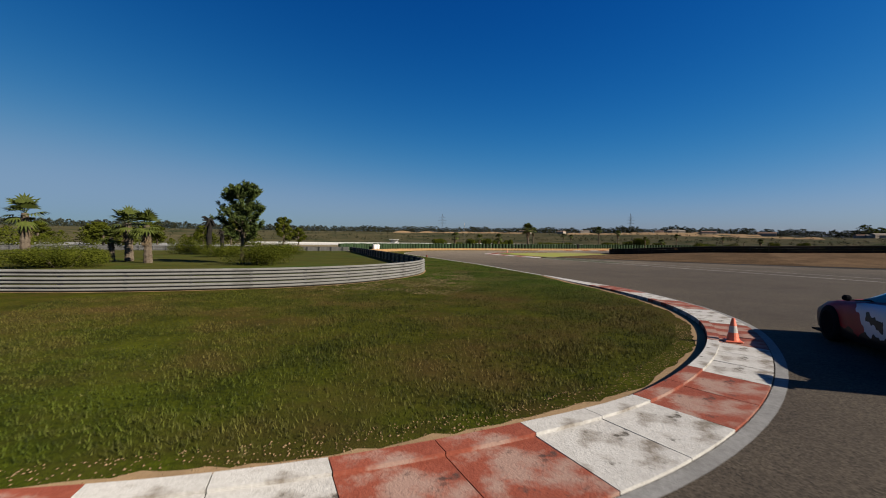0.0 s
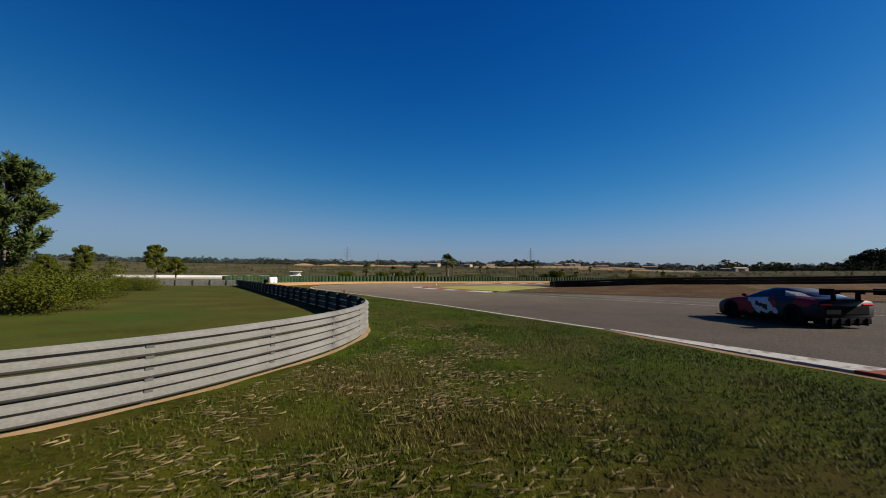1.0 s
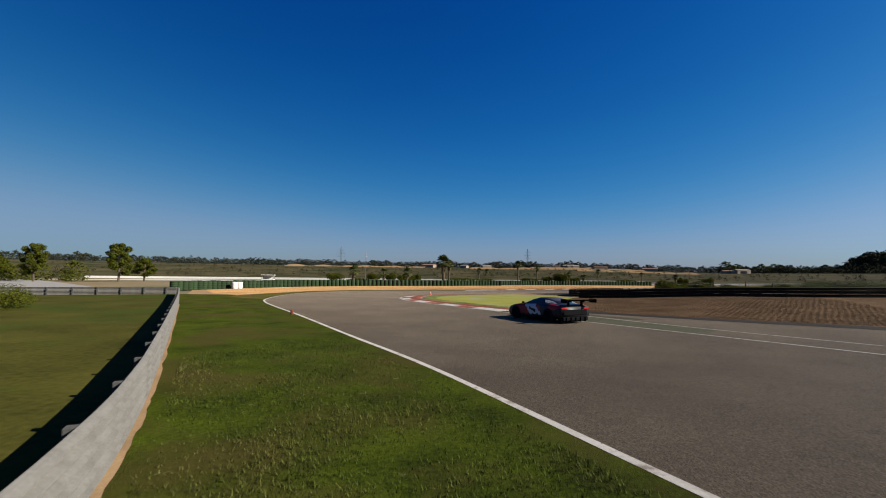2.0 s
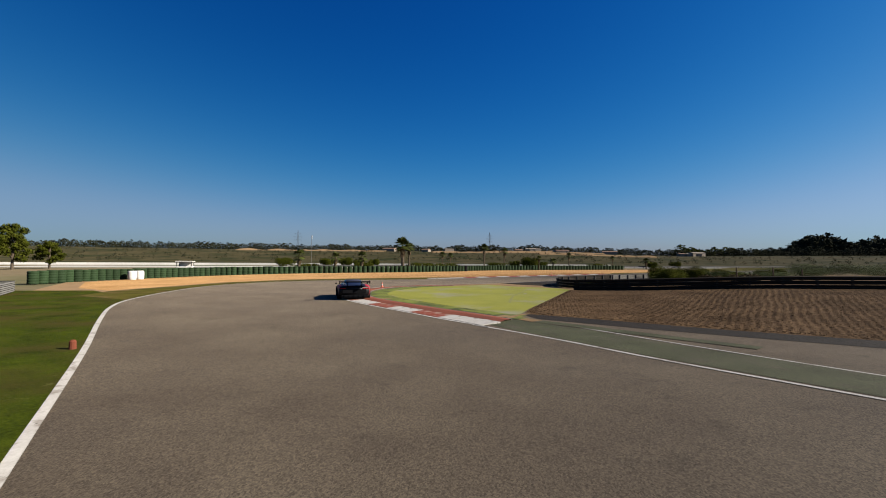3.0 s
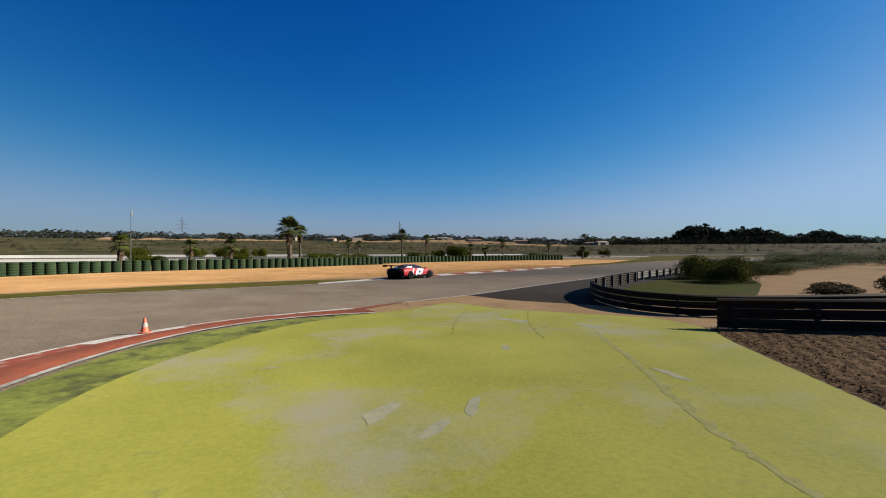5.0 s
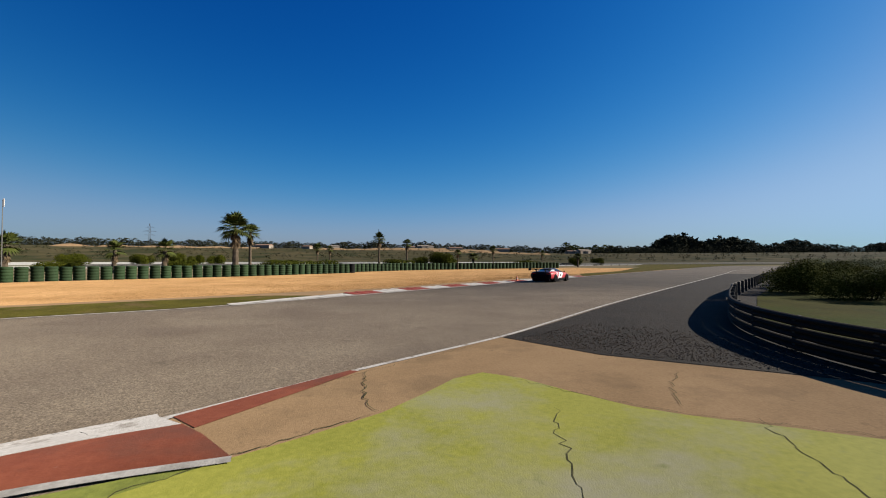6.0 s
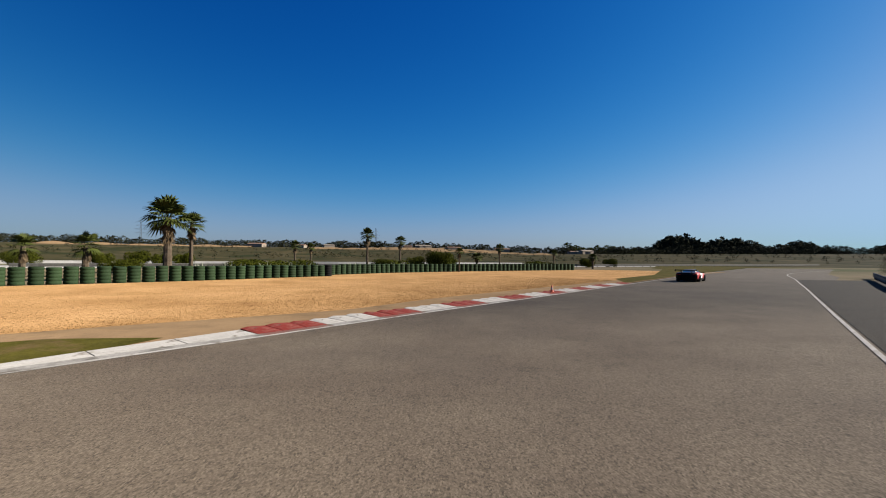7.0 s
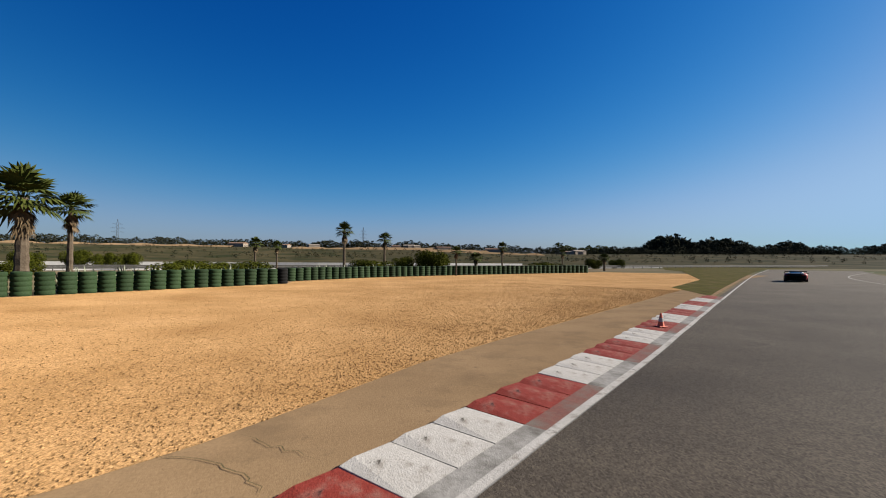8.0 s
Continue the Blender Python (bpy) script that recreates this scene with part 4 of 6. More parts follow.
def make_tree(seed, height, width, label, leaves=5000, size=0.2, material=None, open_crown=0.5, name="tree", low=0.25):
    """A tapered trunk with limbs and uneven leaf clumps at their ends."""
    rnd = random.Random(seed)
    tree = empty(name, None, label, "tree")
    tb, cb = bmesh.new(), bmesh.new()
    tube(tb, [(0, 0, -0.1), (0.06, 0.03, height * 0.35), (-0.05, 0.05, height * 0.7), (0, 0, height * 0.95)], [height * 0.03, height * 0.024, height * 0.014, 0.02], 8)
    k = 22
    for i in range(k):
        f = i / (k - 1)
        z = height * (low + (0.97 - low) * f)
        a = i * 2.4 + rnd.uniform(-0.4, 0.4)
        reach = width * (0.55 + 0.45 * math.sin(math.pi * (0.25 + 0.7 * f))) * rnd.uniform(open_crown, 1.0) * (1.0 if f < 0.85 else 0.5)
        end = Vector((math.cos(a) * reach, math.sin(a) * reach, z + reach * rnd.uniform(0.1, 0.5)))
        start = Vector((0, 0, z - reach * 0.15))
        tube(tb, [start, start.lerp(end, 0.5) + Vector((0, 0, 0.08)), end], [height * 0.009, height * 0.006, 0.012], 5)
        r = width * rnd.uniform(0.26, 0.42)
        leaf_cloud(cb, end, r, leaves // k, size, rnd, 0.8, 0.3)
        leaf_cloud(cb, start.lerp(end, 0.6), r * 0.6, leaves // k // 3, size, rnd, 0.8, 0.3)
    part("trunk", fix(tb), M_BARK, tree)
    part("crown", cb, material or M_LEAF, tree)
    return tree


def make_pine(seed, height):
    """An open young pine: bare grey limbs sweeping up to brushes of long needles."""
    rnd = random.Random(seed)
    tree = empty("pine_tree", None, "young pine with open crown of upswept needle tufts", "tree")
    tb, cb = bmesh.new(), bmesh.new()
    spine = [Vector((0, 0, -0.1)), Vector((0.08, 0.0, height * 0.3)), Vector((-0.06, 0.1, height * 0.6)), Vector((0.02, 0.05, height * 0.9))]
    tube(tb, spine, [0.17, 0.13, 0.08, 0.03], 8)

    def brush(base, axis, length, radius, count):
        """Needles leaning out and forwards all along a twig."""
        for _ in range(count):
            u = rnd.random() ** 0.8
            out = axis.cross(Vector((rnd.gauss(0, 1), rnd.gauss(0, 1), rnd.gauss(0, 1)))).normalized()
            p = base + axis * length * u + out * radius * 0.25 * rnd.random()
            d = (axis * rnd.uniform(0.3, 1.1) + out * rnd.uniform(0.5, 1.0)).normalized()
            w = d.cross(Vector((rnd.gauss(0, 1), rnd.gauss(0, 1), rnd.gauss(0, 1)))).normalized() * 0.028
            q = p + d * radius * rnd.uniform(0.6, 1.1)
            cb.faces.new([cb.verts.new(p - w), cb.verts.new(p + w), cb.verts.new(q + w * 0.5), cb.verts.new(q - w * 0.5)])

    for i in range(30):
        f = i / 29
        z = height * (0.24 + 0.62 * f)
        a = i * 2.4 + rnd.uniform(-0.3, 0.3)
        reach = (1.75 - 0.25 * f) * rnd.uniform(0.55, 1.0) * (0.75 if 0.5 < f < 0.66 else 1.0) * (0.75 if f > 0.88 else 1.0)
        start = Vector((0.02, 0.05, z))
        end = Vector((math.cos(a) * reach, math.sin(a) * reach, z + reach * rnd.uniform(0.35, 0.8)))
        mid = start.lerp(end, 0.55) - Vector((0, 0, 0.12 * reach))
        tube(tb, [start, mid, end], [0.05 - 0.02 * f, 0.03, 0.012], 5)
        axis = (end - mid).normalized()
        for _ in range(12):
            lean = (axis + Vector((rnd.gauss(0, 0.45), rnd.gauss(0, 0.45), 0.35 + rnd.gauss(0, 0.3)))).normalized()
            brush(start.lerp(mid, rnd.uniform(0.5, 1.0)) if rnd.random() < 0.3 else mid.lerp(end, rnd.random()), lean, rnd.uniform(0.4, 0.8), 0.21, 60)
    for _ in range(9):
        lean = Vector((rnd.gauss(0, 0.5), rnd.gauss(0, 0.5), 1)).normalized()
        brush(Vector((0.02, 0.05, height * 0.86)), lean, rnd.uniform(0.5, 0.85), 0.25, 85)
    part("trunk", fix(tb), M_BARK, tree)
    part("crown", cb, M_PINE, tree)
    return tree


def make_agave(seed):
    rnd = random.Random(seed)
    plant = empty("agave", None, "grey-green spiky agave rosette", "agave")
    bm = bmesh.new()
    for i in range(26):
        az, el, ln = i * 2.4, radians(rnd.uniform(25, 80)), rnd.uniform(0.8, 1.25)
        out = Vector((math.cos(az), math.sin(az), 0))
        side = Vector((-out.y, out.x, 0)) * 0.07
        d = out * math.cos(el) + Vector((0, 0, math.sin(el)))
        b, m_, t = out * 0.05, out * 0.05 + d * ln * 0.5, out * 0.05 + d * ln + Vector((0, 0, -0.08))
        v = [bm.verts.new(b - side), bm.verts.new(b + side), bm.verts.new(m_ + side), bm.verts.new(t), bm.verts.new(m_ - side), bm.verts.new(m_ - Vector((0, 0, 0.05)))]
        bm.faces.new((v[0], v[1], v[2], v[5]))
        bm.faces.new((v[0], v[5], v[4]))
        bm.faces.new((v[5], v[2], v[3]))
        bm.faces.new((v[5], v[3], v[4]))
    part("leaves", bm, M_AGAVE, plant)
    return plant


def place(ob, x, y, z=0.0, turn=0.0, s=1.0, sz=None):
    ob.matrix_basis = pose(x, y, z, 0, 0, turn) @ Matrix.Diagonal((s, s, sz or s, 1))
    return ob


def place_copy(ob, x, y, z=0.0, turn=0.0, s=1.0, sz=None):
    return copy_thing(ob, pose(x, y, z, 0, 0, turn) @ Matrix.Diagonal((s, s, (sz or s), 1)) @ Matrix.Diagonal([1 / q for q in ob.scale] + [1]))


palm_a = place(make_palm(11, 5.6, 2.15, 0.32, True, 46), -18.4, 138.4)
palm_b = place(make_palm(12, 6.2, 1.5, 0.17), -0.2, 174.0)
PALMS = [(palm_b, -17.4, 141.2, 0.98, 0.86), (palm_b, 6.0, 180.0, 0.95, 0.86), (palm_b, 24.6, 177.0, 0.72, 0.68), (palm_b, 14.4, 166.0, 0.62, 0.53), (palm_b, -12.4, 175.0, 0.75, 0.69), (palm_b, -10.4, 181.0, 0.7, 0.66), (palm_b, 40.0, 187.0, 0.65, 0.57), (palm_a, 52.6, 193.4, 0.62, 0.48), (palm_a, 19.9, 176.0, 0.6, 0.44)]
for src, x, y, s, sz in PALMS:
    place_copy(src, x, y, 0, rng.uniform(0, 360), s, sz)
palm_low = place(make_palm(13, 3.1, 1.5, 0.27, True, 22), -30.4, 29.8, 0, 0, 1.0)
for x, y, s in ((-26.4, 28.5, 0.92), (-30.9, 28.8, 0.62), (-36.5, 149.0, 1.0), (-40.0, 135.0, 1.1), (-29.5, 147, 1.05), (-51, 33, 1.42)):
    place_copy(palm_low, x, y, 0, rng.uniform(0, 360), s)

palm_dead = place(make_dead_palm(71, 4.3), -37.4, 43.8)
place_copy(palm_dead, -36.6, 44.9, 0, 140, 0.72, 0.70)

pine = place(make_pine(21, 6.3), -20.3, 31.6)
bush_a = place(make_bush(31, 3.2, 2.4, 2.0, 16000, 0.10), -18.2, 31.2)
for x, y, s, sz in ((-26.0, 22.6, 1.2, 0.78), (-30.5, 25.0, 1.0, 0.72), (-32.5, 41.0, 0.9, 0.8), (-42, 46, 1.1, 0.9), (-33, 52, 1.0, 0.8), (-24.5, 39.5, 0.8, 0.75)):
    place_copy(bush_a, x, y, 0, rng.uniform(0, 360), s, sz)
tree_a = place(make_tree(22, 9.6, 3.0, "slender grey-green tree on the far field", 4500, 0.4, M_LEAF, 0.6), -103.5, 133.7)
for x, y, s, sz in ((-107, 146, 0.9, 0.66), (-116, 122.5, 0.85, 0.92), (-135, 128, 1.0, 0.7), (-150, 118, 1.0, 0.8), (-128, 105, 0.8, 0.6), (-142, 96, 1.0, 0.7), (-160, 90, 1.2, 0.7), (-120, 84, 1.0, 0.55), (-150, 70, 1.2, 0.7)):
    place_copy(tree_a, x, y, 0, rng.uniform(0, 360), s, sz)
bush_b = place(make_bush(32, 3.0, 3.0, 4.4, 9000, 0.16, None, "round dark green shrub behind the tyre wall"), 13.6, 181.5)
for x, y, s, sz in ((34.0, 180.5, 1.1, 0.5), (3.5, 173.0, 1.15, 0.55), (-13.0, 152.0, 1.35, 0.5), (-9.5, 155.0, 1.1, 0.5), (9.5, 184, 0.7, 0.7), (-32, 160, 0.9, 0.5), (-44, 150, 1.0, 0.45), (-20, 172, 0.9, 0.5), (-74, 208, 1.2, 0.9), (-56, 202, 1.0, 0.85), (-50, 206, 0.9, 0.95), (-45, 205, 0.9, 0.8), (-38, 198, 0.9, 0.8), (22, 214, 0.9, 0.6), (62, 214, 0.9, 0.7), (74, 222, 0.8, 0.7)):
    place_copy(bush_b, x, y, 0, rng.uniform(0, 360), s, sz)
agave = place(make_agave(5), -15.0, 139.0)
for i in range(26):
    u = i / 25
    place_copy(agave, -17.0 + 10.5 * u + rng.uniform(-0.6, 0.6), 139.0 + 9.0 * u + rng.uniform(-0.5, 1.6), 0, rng.uniform(0, 360), rng.uniform(1.0, 1.55))
for i in range(10):
    place_copy(agave, -3.0 + 0.9 * i + rng.uniform(-0.5, 0.5), 160 + 0.9 * i + rng.uniform(0, 1.5), 0, rng.uniform(0, 360), rng.uniform(1.0, 1.5))

# bushes inside the curved rail
bush_c = place(make_bush(33, 3.0, 2.6, 2.3, 18000, 0.10, None, "large dark bush behind the curved guard rail"), 22.4, 103.4)
for x, y, s, sz in ((25.8, 106.8, 1.0, 0.95), (20.6, 99.0, 0.85, 0.85), (29.5, 110.0, 0.8, 0.75), (36, 114, 0.9, 0.7), (45, 120, 1.0, 0.7), (33, 108, 0.8, 0.6)):
    place_copy(bush_c, x, y, 0.0, rng.uniform(0, 360), s, sz)
far_heath = place(make_bush(35, 7.0, 4.0, 1.3, 12000, 0.16, M_PINE, "low green-brown heath bush on sandy ground"), 42, 118)
for x, y, s, sz in ((58, 128, 1.1, 1.9), (50, 122, 1.0, 1.6), (74, 132, 1.2, 2.0), (66, 136, 1.1, 2.2), (90, 146, 1.4, 2.2), (30, 108, 0.6, 1.2), (62, 116, 1.0, 1.5), (84, 124, 1.2, 1.9), (104, 138, 1.4, 2.2)):
    place_copy(far_heath, x, y, 0.0, rng.uniform(0, 360), s, sz)
sand_inner = sheet("sand_inner", [(6.5, 82.6), (12, 81.5), (24, 79), (50, 74), (110, 70), (170, 150), (95, 148), (60, 132), (38, 118), (25, 107), (16, 98.5), (10, 92.5), (7, 88)], 0.012, M_SAND, "bare sandy ground behind the guard rail", "sand", climbs=True, cell=2.5)
grass_inner = sheet("grass_inner", [(6.3, 86.4), (6.8, 89.4), (8.3, 92.3), (11, 95.5), (17, 101.6), (26, 109.4), (30, 108), (22, 97), (14, 88.5), (9.5, 85.5)], 0.03, M_DRYGRASS, "patch of grass inside the curved guard rail", "grass", climbs=True, cell=2.5)
scrub = place(make_bush(34, 1.0, 1.0, 1.0, 2600, 0.10, M_DRYBUSH, "dry twiggy shrub on bare ground"), 19.4, 86.0, rise(19.4, 86))
for x, y, s, sz in ((18.2, 88.5, 1.0, 0.6), (16.2, 86.5, 1.1, 0.5), (22.6, 86.5, 1.4, 1.1), (26, 86, 1.0, 0.7), (24, 88.0, 1.2, 1.0)):
    place_copy(scrub, x, y, rise(x, y), rng.uniform(0, 360), s, sz)


# ---- distance ----
def far_band(name, label, a0, a1, radius, h0, h1, step, material, category, seed, depth=25.0, base=0.0, leaves=60, fine=1.0, crest=None):
    """A band of far trees: many uneven clumps of leaves, too far to count."""
    rnd = random.Random(seed)
    verts, faces = [], []
    a = a0
    while a < a1:
        r = radius + rnd.uniform(-depth, depth)
        h = rnd.uniform(h0, h1) * (0.85 + 0.45 * noise.noise((a * 0.35, seed, 0))) * (crest(a) if crest else 1.0)
        cx, cy = math.sin(radians(a)) * r, 60 + math.cos(radians(a)) * r
        z0 = (plain_height(a, r) if base is None else base) - 0.12 * h
        for i in range(leaves):
            t, q = rnd.random(), rnd.uniform(0, 2 * math.pi)
            w = h * 0.55 * math.sin(math.pi * (0.16 + 0.8 * t)) * math.sqrt(rnd.random())
            p = (cx + w * math.cos(q) * 1.3, cy + w * math.sin(q), z0 + h * t)
            s = h * rnd.uniform(0.08, 0.17) * fine
            k = len(verts)
            for _ in range(4):
                verts.append((p[0] + rnd.gauss(0, s), p[1] + rnd.gauss(0, s), p[2] + rnd.gauss(0, s * 0.8)))
            faces += [(k, k + 1, k + 2), (k, k + 2, k + 3), (k, k + 3, k + 1), (k + 1, k + 3, k + 2)]
        a += step * rnd.uniform(0.6, 1.4)
    me = bpy.data.meshes.new(name)
    me.from_pydata(verts, [], faces)
    me.materials.append(material)
    ob = new(name, me)
    return tagged(ob, label, category, kind="stuff")


def plain_height(a, r):
    """The far plain rises gently; less so beyond the exit straight."""
    u = min(max((r - 240.0) / 330.0, 0.0), 1.3)
    top = 14.0 if a < 8 else max(9.0, 14.0 - 0.35 * (a - 8))
    return top * u * u * (3 - 2 * min(u, 1.0)) if u < 1 else top * (1 + 0.15 * (u - 1))


def hill_crest(a):
    """A long dome of trees, a dip, and a lower one beside it."""
    dome = max(0.0, 1 - ((a - 38.2) / 7.6) ** 2) ** 0.6
    return max(dome, 0.75 * max(0.0, 1 - ((a - 46.3) / 2.3) ** 2) ** 0.5, 0.35)


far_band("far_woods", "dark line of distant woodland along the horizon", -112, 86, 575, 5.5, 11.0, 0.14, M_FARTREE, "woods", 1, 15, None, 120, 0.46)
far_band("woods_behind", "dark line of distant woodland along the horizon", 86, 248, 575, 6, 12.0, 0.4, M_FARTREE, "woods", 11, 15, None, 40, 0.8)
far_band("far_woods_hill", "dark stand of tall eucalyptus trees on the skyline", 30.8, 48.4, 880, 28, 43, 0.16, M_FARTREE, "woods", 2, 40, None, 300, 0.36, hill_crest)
far_band("hill_foot_trees", "green trees at the foot of the wooded hill", 24.0, 31.5, 620, 8, 15, 0.25, M_LEAF, "woods", 8, 20, None, 260, 0.4)
far_band("field_trees", "green trees and thicket beyond the far infield rail", -108, -57, 145, 3.0, 8.0, 0.8, M_LEAF, "woods", 9, 14, 0.0, 420, 0.28)
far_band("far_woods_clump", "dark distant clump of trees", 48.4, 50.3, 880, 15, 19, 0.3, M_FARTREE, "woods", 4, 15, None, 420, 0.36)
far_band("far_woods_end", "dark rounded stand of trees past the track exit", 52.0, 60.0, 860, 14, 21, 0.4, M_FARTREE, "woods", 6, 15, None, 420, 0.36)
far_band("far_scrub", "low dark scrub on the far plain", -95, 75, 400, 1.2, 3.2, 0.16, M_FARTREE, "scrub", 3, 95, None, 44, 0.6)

far_band("heath_trees", "olive green bushes and small trees beyond the gravel bed", 51, 88, 112, 1.6, 3.4, 0.6, M_LEAF, "bushes", 7, 18, 0.3, 300, 0.30)
hb = bmesh.new()
grid = []
for i in range(73):
    a = -130 + 240 * i / 72
    grid.append([hb.verts.new((math.sin(radians(a)) * r, 60 + math.cos(radians(a)) * r, plain_height(a, r) - 0.04)) for r in (238, 290, 340, 390, 440, 490, 540, 600, 900, 1600)])
for p, q in zip(grid, grid[1:]):
    for k in range(len(p) - 1):
        hb.faces.new((p[k], p[k + 1], q[k + 1], q[k]))
tagged(part("heath", fix(hb), M_SCRUB, None, "", True), "gently rising brown heath on the far plain", "heath", kind="structure")


def far_wall(points, height, label, material, thick=0.4):
    bm = bmesh.new()
    sweep(bm, smooth_line(points, 6), [(0, -0.1), (thick, -0.1), (thick, height), (0, height)])
    return tagged(part("far_wall", fix(bm), material), label, "wall", kind="structure")


far_wall([(-190, 205), (-120, 235), (-50, 250), (0, 252), (60, 258)], 0.9, "long white concrete wall across the far circuit", M_WALLWHITE)
far_road = sheet("far_road", [(-150, 150), (-60, 185), (0, 205), (70, 224), (180, 262), (420, 330), (420, 390), (180, 312), (70, 268), (0, 247), (-60, 227), (-150, 192)], -0.03, M_PALEROAD, "pale grey far section of circuit", "road")
far_loop = sheet("far_loop", [(-46, 71), (-66, 58), (-90, 42), (-130, 20), (-260, -40), (-420, 60), (-300, 170), (-150, 150), (-95, 112), (-62, 88)], -0.02, M_CONCRETE, "pale grey asphalt of a far track loop", "road")
FAR_RAIL = [(-60, 183), (-20, 197), (20, 205), (70, 219), (130, 240), (200, 264)]
guard_rail("guard_rail", "distant pale guard rail on posts along the far track", FAR_RAIL, -1, rails=2, beam=0.3, base=0.25, post_every=4.0, panel=20.0)

for bank_no, (a0, a1, r) in enumerate(((-6, 10, 470), (2, 16, 500), (8, 22, 440), (-30, -12, 490))):
    bm = bmesh.new()
    crest = [Vector((math.sin(radians(a)) * r, 60 + math.cos(radians(a)) * r, plain_height(a, r))) for a in (a0 + (a1 - a0) * i / 40 for i in range(41))]
    tops = [p + Vector((0, 12, 1.6 + 1.4 * noise.noise((i * 0.25, bank_no, 5)))) for i, p in enumerate(crest)]
    ribbon(bm, tops, [p - Vector((0, 3, 0.5)) for p in crest], 0.0, 0.0)
    ribbon(bm, [p + Vector((0, 25, -6)) for p in tops], tops, 0.0, 0.0)
    tagged(part("sand_bank", fix(bm), M_SAND, None, "", True), "eroded beige earth bank on the far plain", "bank", kind="structure")

rnd = random.Random(9)
for i in range(11):
    a = radians(rnd.uniform(-16, 30))
    r = rnd.uniform(500, 545)
    w, d, h = rnd.uniform(7, 19), rnd.uniform(7, 10), rnd.uniform(2.6, 4.4)
    house = empty("farm_building", pose(math.sin(a) * r, 60 + math.cos(a) * r, plain_height(math.degrees(a), r) + 0.5, 0, 0, rnd.uniform(-20, 20)), "distant low pale farm building with pitched roof", "building", "far settlement")
    bm = bmesh.new()
    box(bm, -w / 2, w / 2, -d / 2, d / 2, -6, h * 0.7)
    part("wall", bm, M_BUILD, house)
    bm = bmesh.new()
    q = [bm.verts.new(c) for c in ((-w / 2 - 0.3, -d / 2 - 0.3, h * 0.7), (w / 2 + 0.3, -d / 2 - 0.3, h * 0.7), (w / 2 + 0.3, d / 2 + 0.3, h * 0.7), (-w / 2 - 0.3, d / 2 + 0.3, h * 0.7), (-w / 2, 0, h), (w / 2, 0, h))]
    for f in ((0, 1, 5, 4), (2, 3, 4, 5), (1, 2, 5), (3, 0, 4), (0, 3, 2, 1)):
        bm.faces.new([q[k] for k in f])
    part("roof", fix(bm), (M_ROOF, M_BUILD)[i % 2], house)


def make_pylon():
    """A lattice transmission tower with three pairs of arms."""
    tower = empty("pylon", None, "distant steel lattice power pylon", "pylon")
    bm = bmesh.new()
    high, foot, waist = 44.0, 3.6, 0.8
    width = lambda z: foot + (waist - foot) * min(z / 26.0, 1.0)
    levels = [0, 7, 13, 18, 22, 26, 30, 34, 38, high]
    for z0, z1 in zip(levels, levels[1:]):
        w0, w1 = width(z0), width(z1) if z1 < high else 0.15
        for k in range(4):
            c0, c1 = ((-1, -1), (1, -1), (1, 1), (-1, 1))[k], ((-1, -1), (1, -1), (1, 1), (-1, 1))[(k + 1) % 4]
            tube(bm, [(c0[0] * w0, c0[1] * w0, z0), (c0[0] * w1, c0[1] * w1, z1)], [0.13, 0.13], 4)
            tube(bm, [(c0[0] * w0, c0[1] * w0, z0), (c1[0] * w1, c1[1] * w1, z1)], [0.07, 0.07], 4)
    part("mast", fix(bm), M_POST, tower)
    for z, reach in ((28, 6.5), (33, 7.5), (38, 5.5)):
        for side in (1, -1):
            bm = bmesh.new()
            for dz in (-0.1, 1.6):
                tube(bm, [(side * 0.7, 0, z + dz), (side * reach, 0, z)], [0.11, 0.09], 4)
            part("arm", fix(bm), M_POST, tower)
    return tower


pylon = place(make_pylon(), -287, 757, 6, 20)
place_copy(pylon, 22, 812, 6, 35)

# ---- cracks, patches, loose stones, grass ----
def crack(points, width, seed):
    """A wandering dark crack that thins at its ends."""
    rnd = random.Random(seed)
    line = resample(smooth_line(points, 6), 0.12)
    line = [p + Vector((rnd.uniform(-0.055, 0.055), rnd.uniform(-0.055, 0.055), 0)) for p in line]
    ns = normals(line)
    bm = bmesh.new()
    ws = [width * rnd.uniform(0.35, 1.0) * min(1.0, 0.3 + i * 0.25, 0.3 + (len(line) - 1 - i) * 0.25) for i in range(len(line))]
    ribbon(bm, [p + n * w for p, n, w in zip(line, ns, ws)], [p - n * w for p, n, w in zip(line, ns, ws)], 0.0228, 0.0228)
    return tagged(part("crack", fix(bm), M_CRACK), "dark weathered crack in the paved surface", "crack", kind="structure")


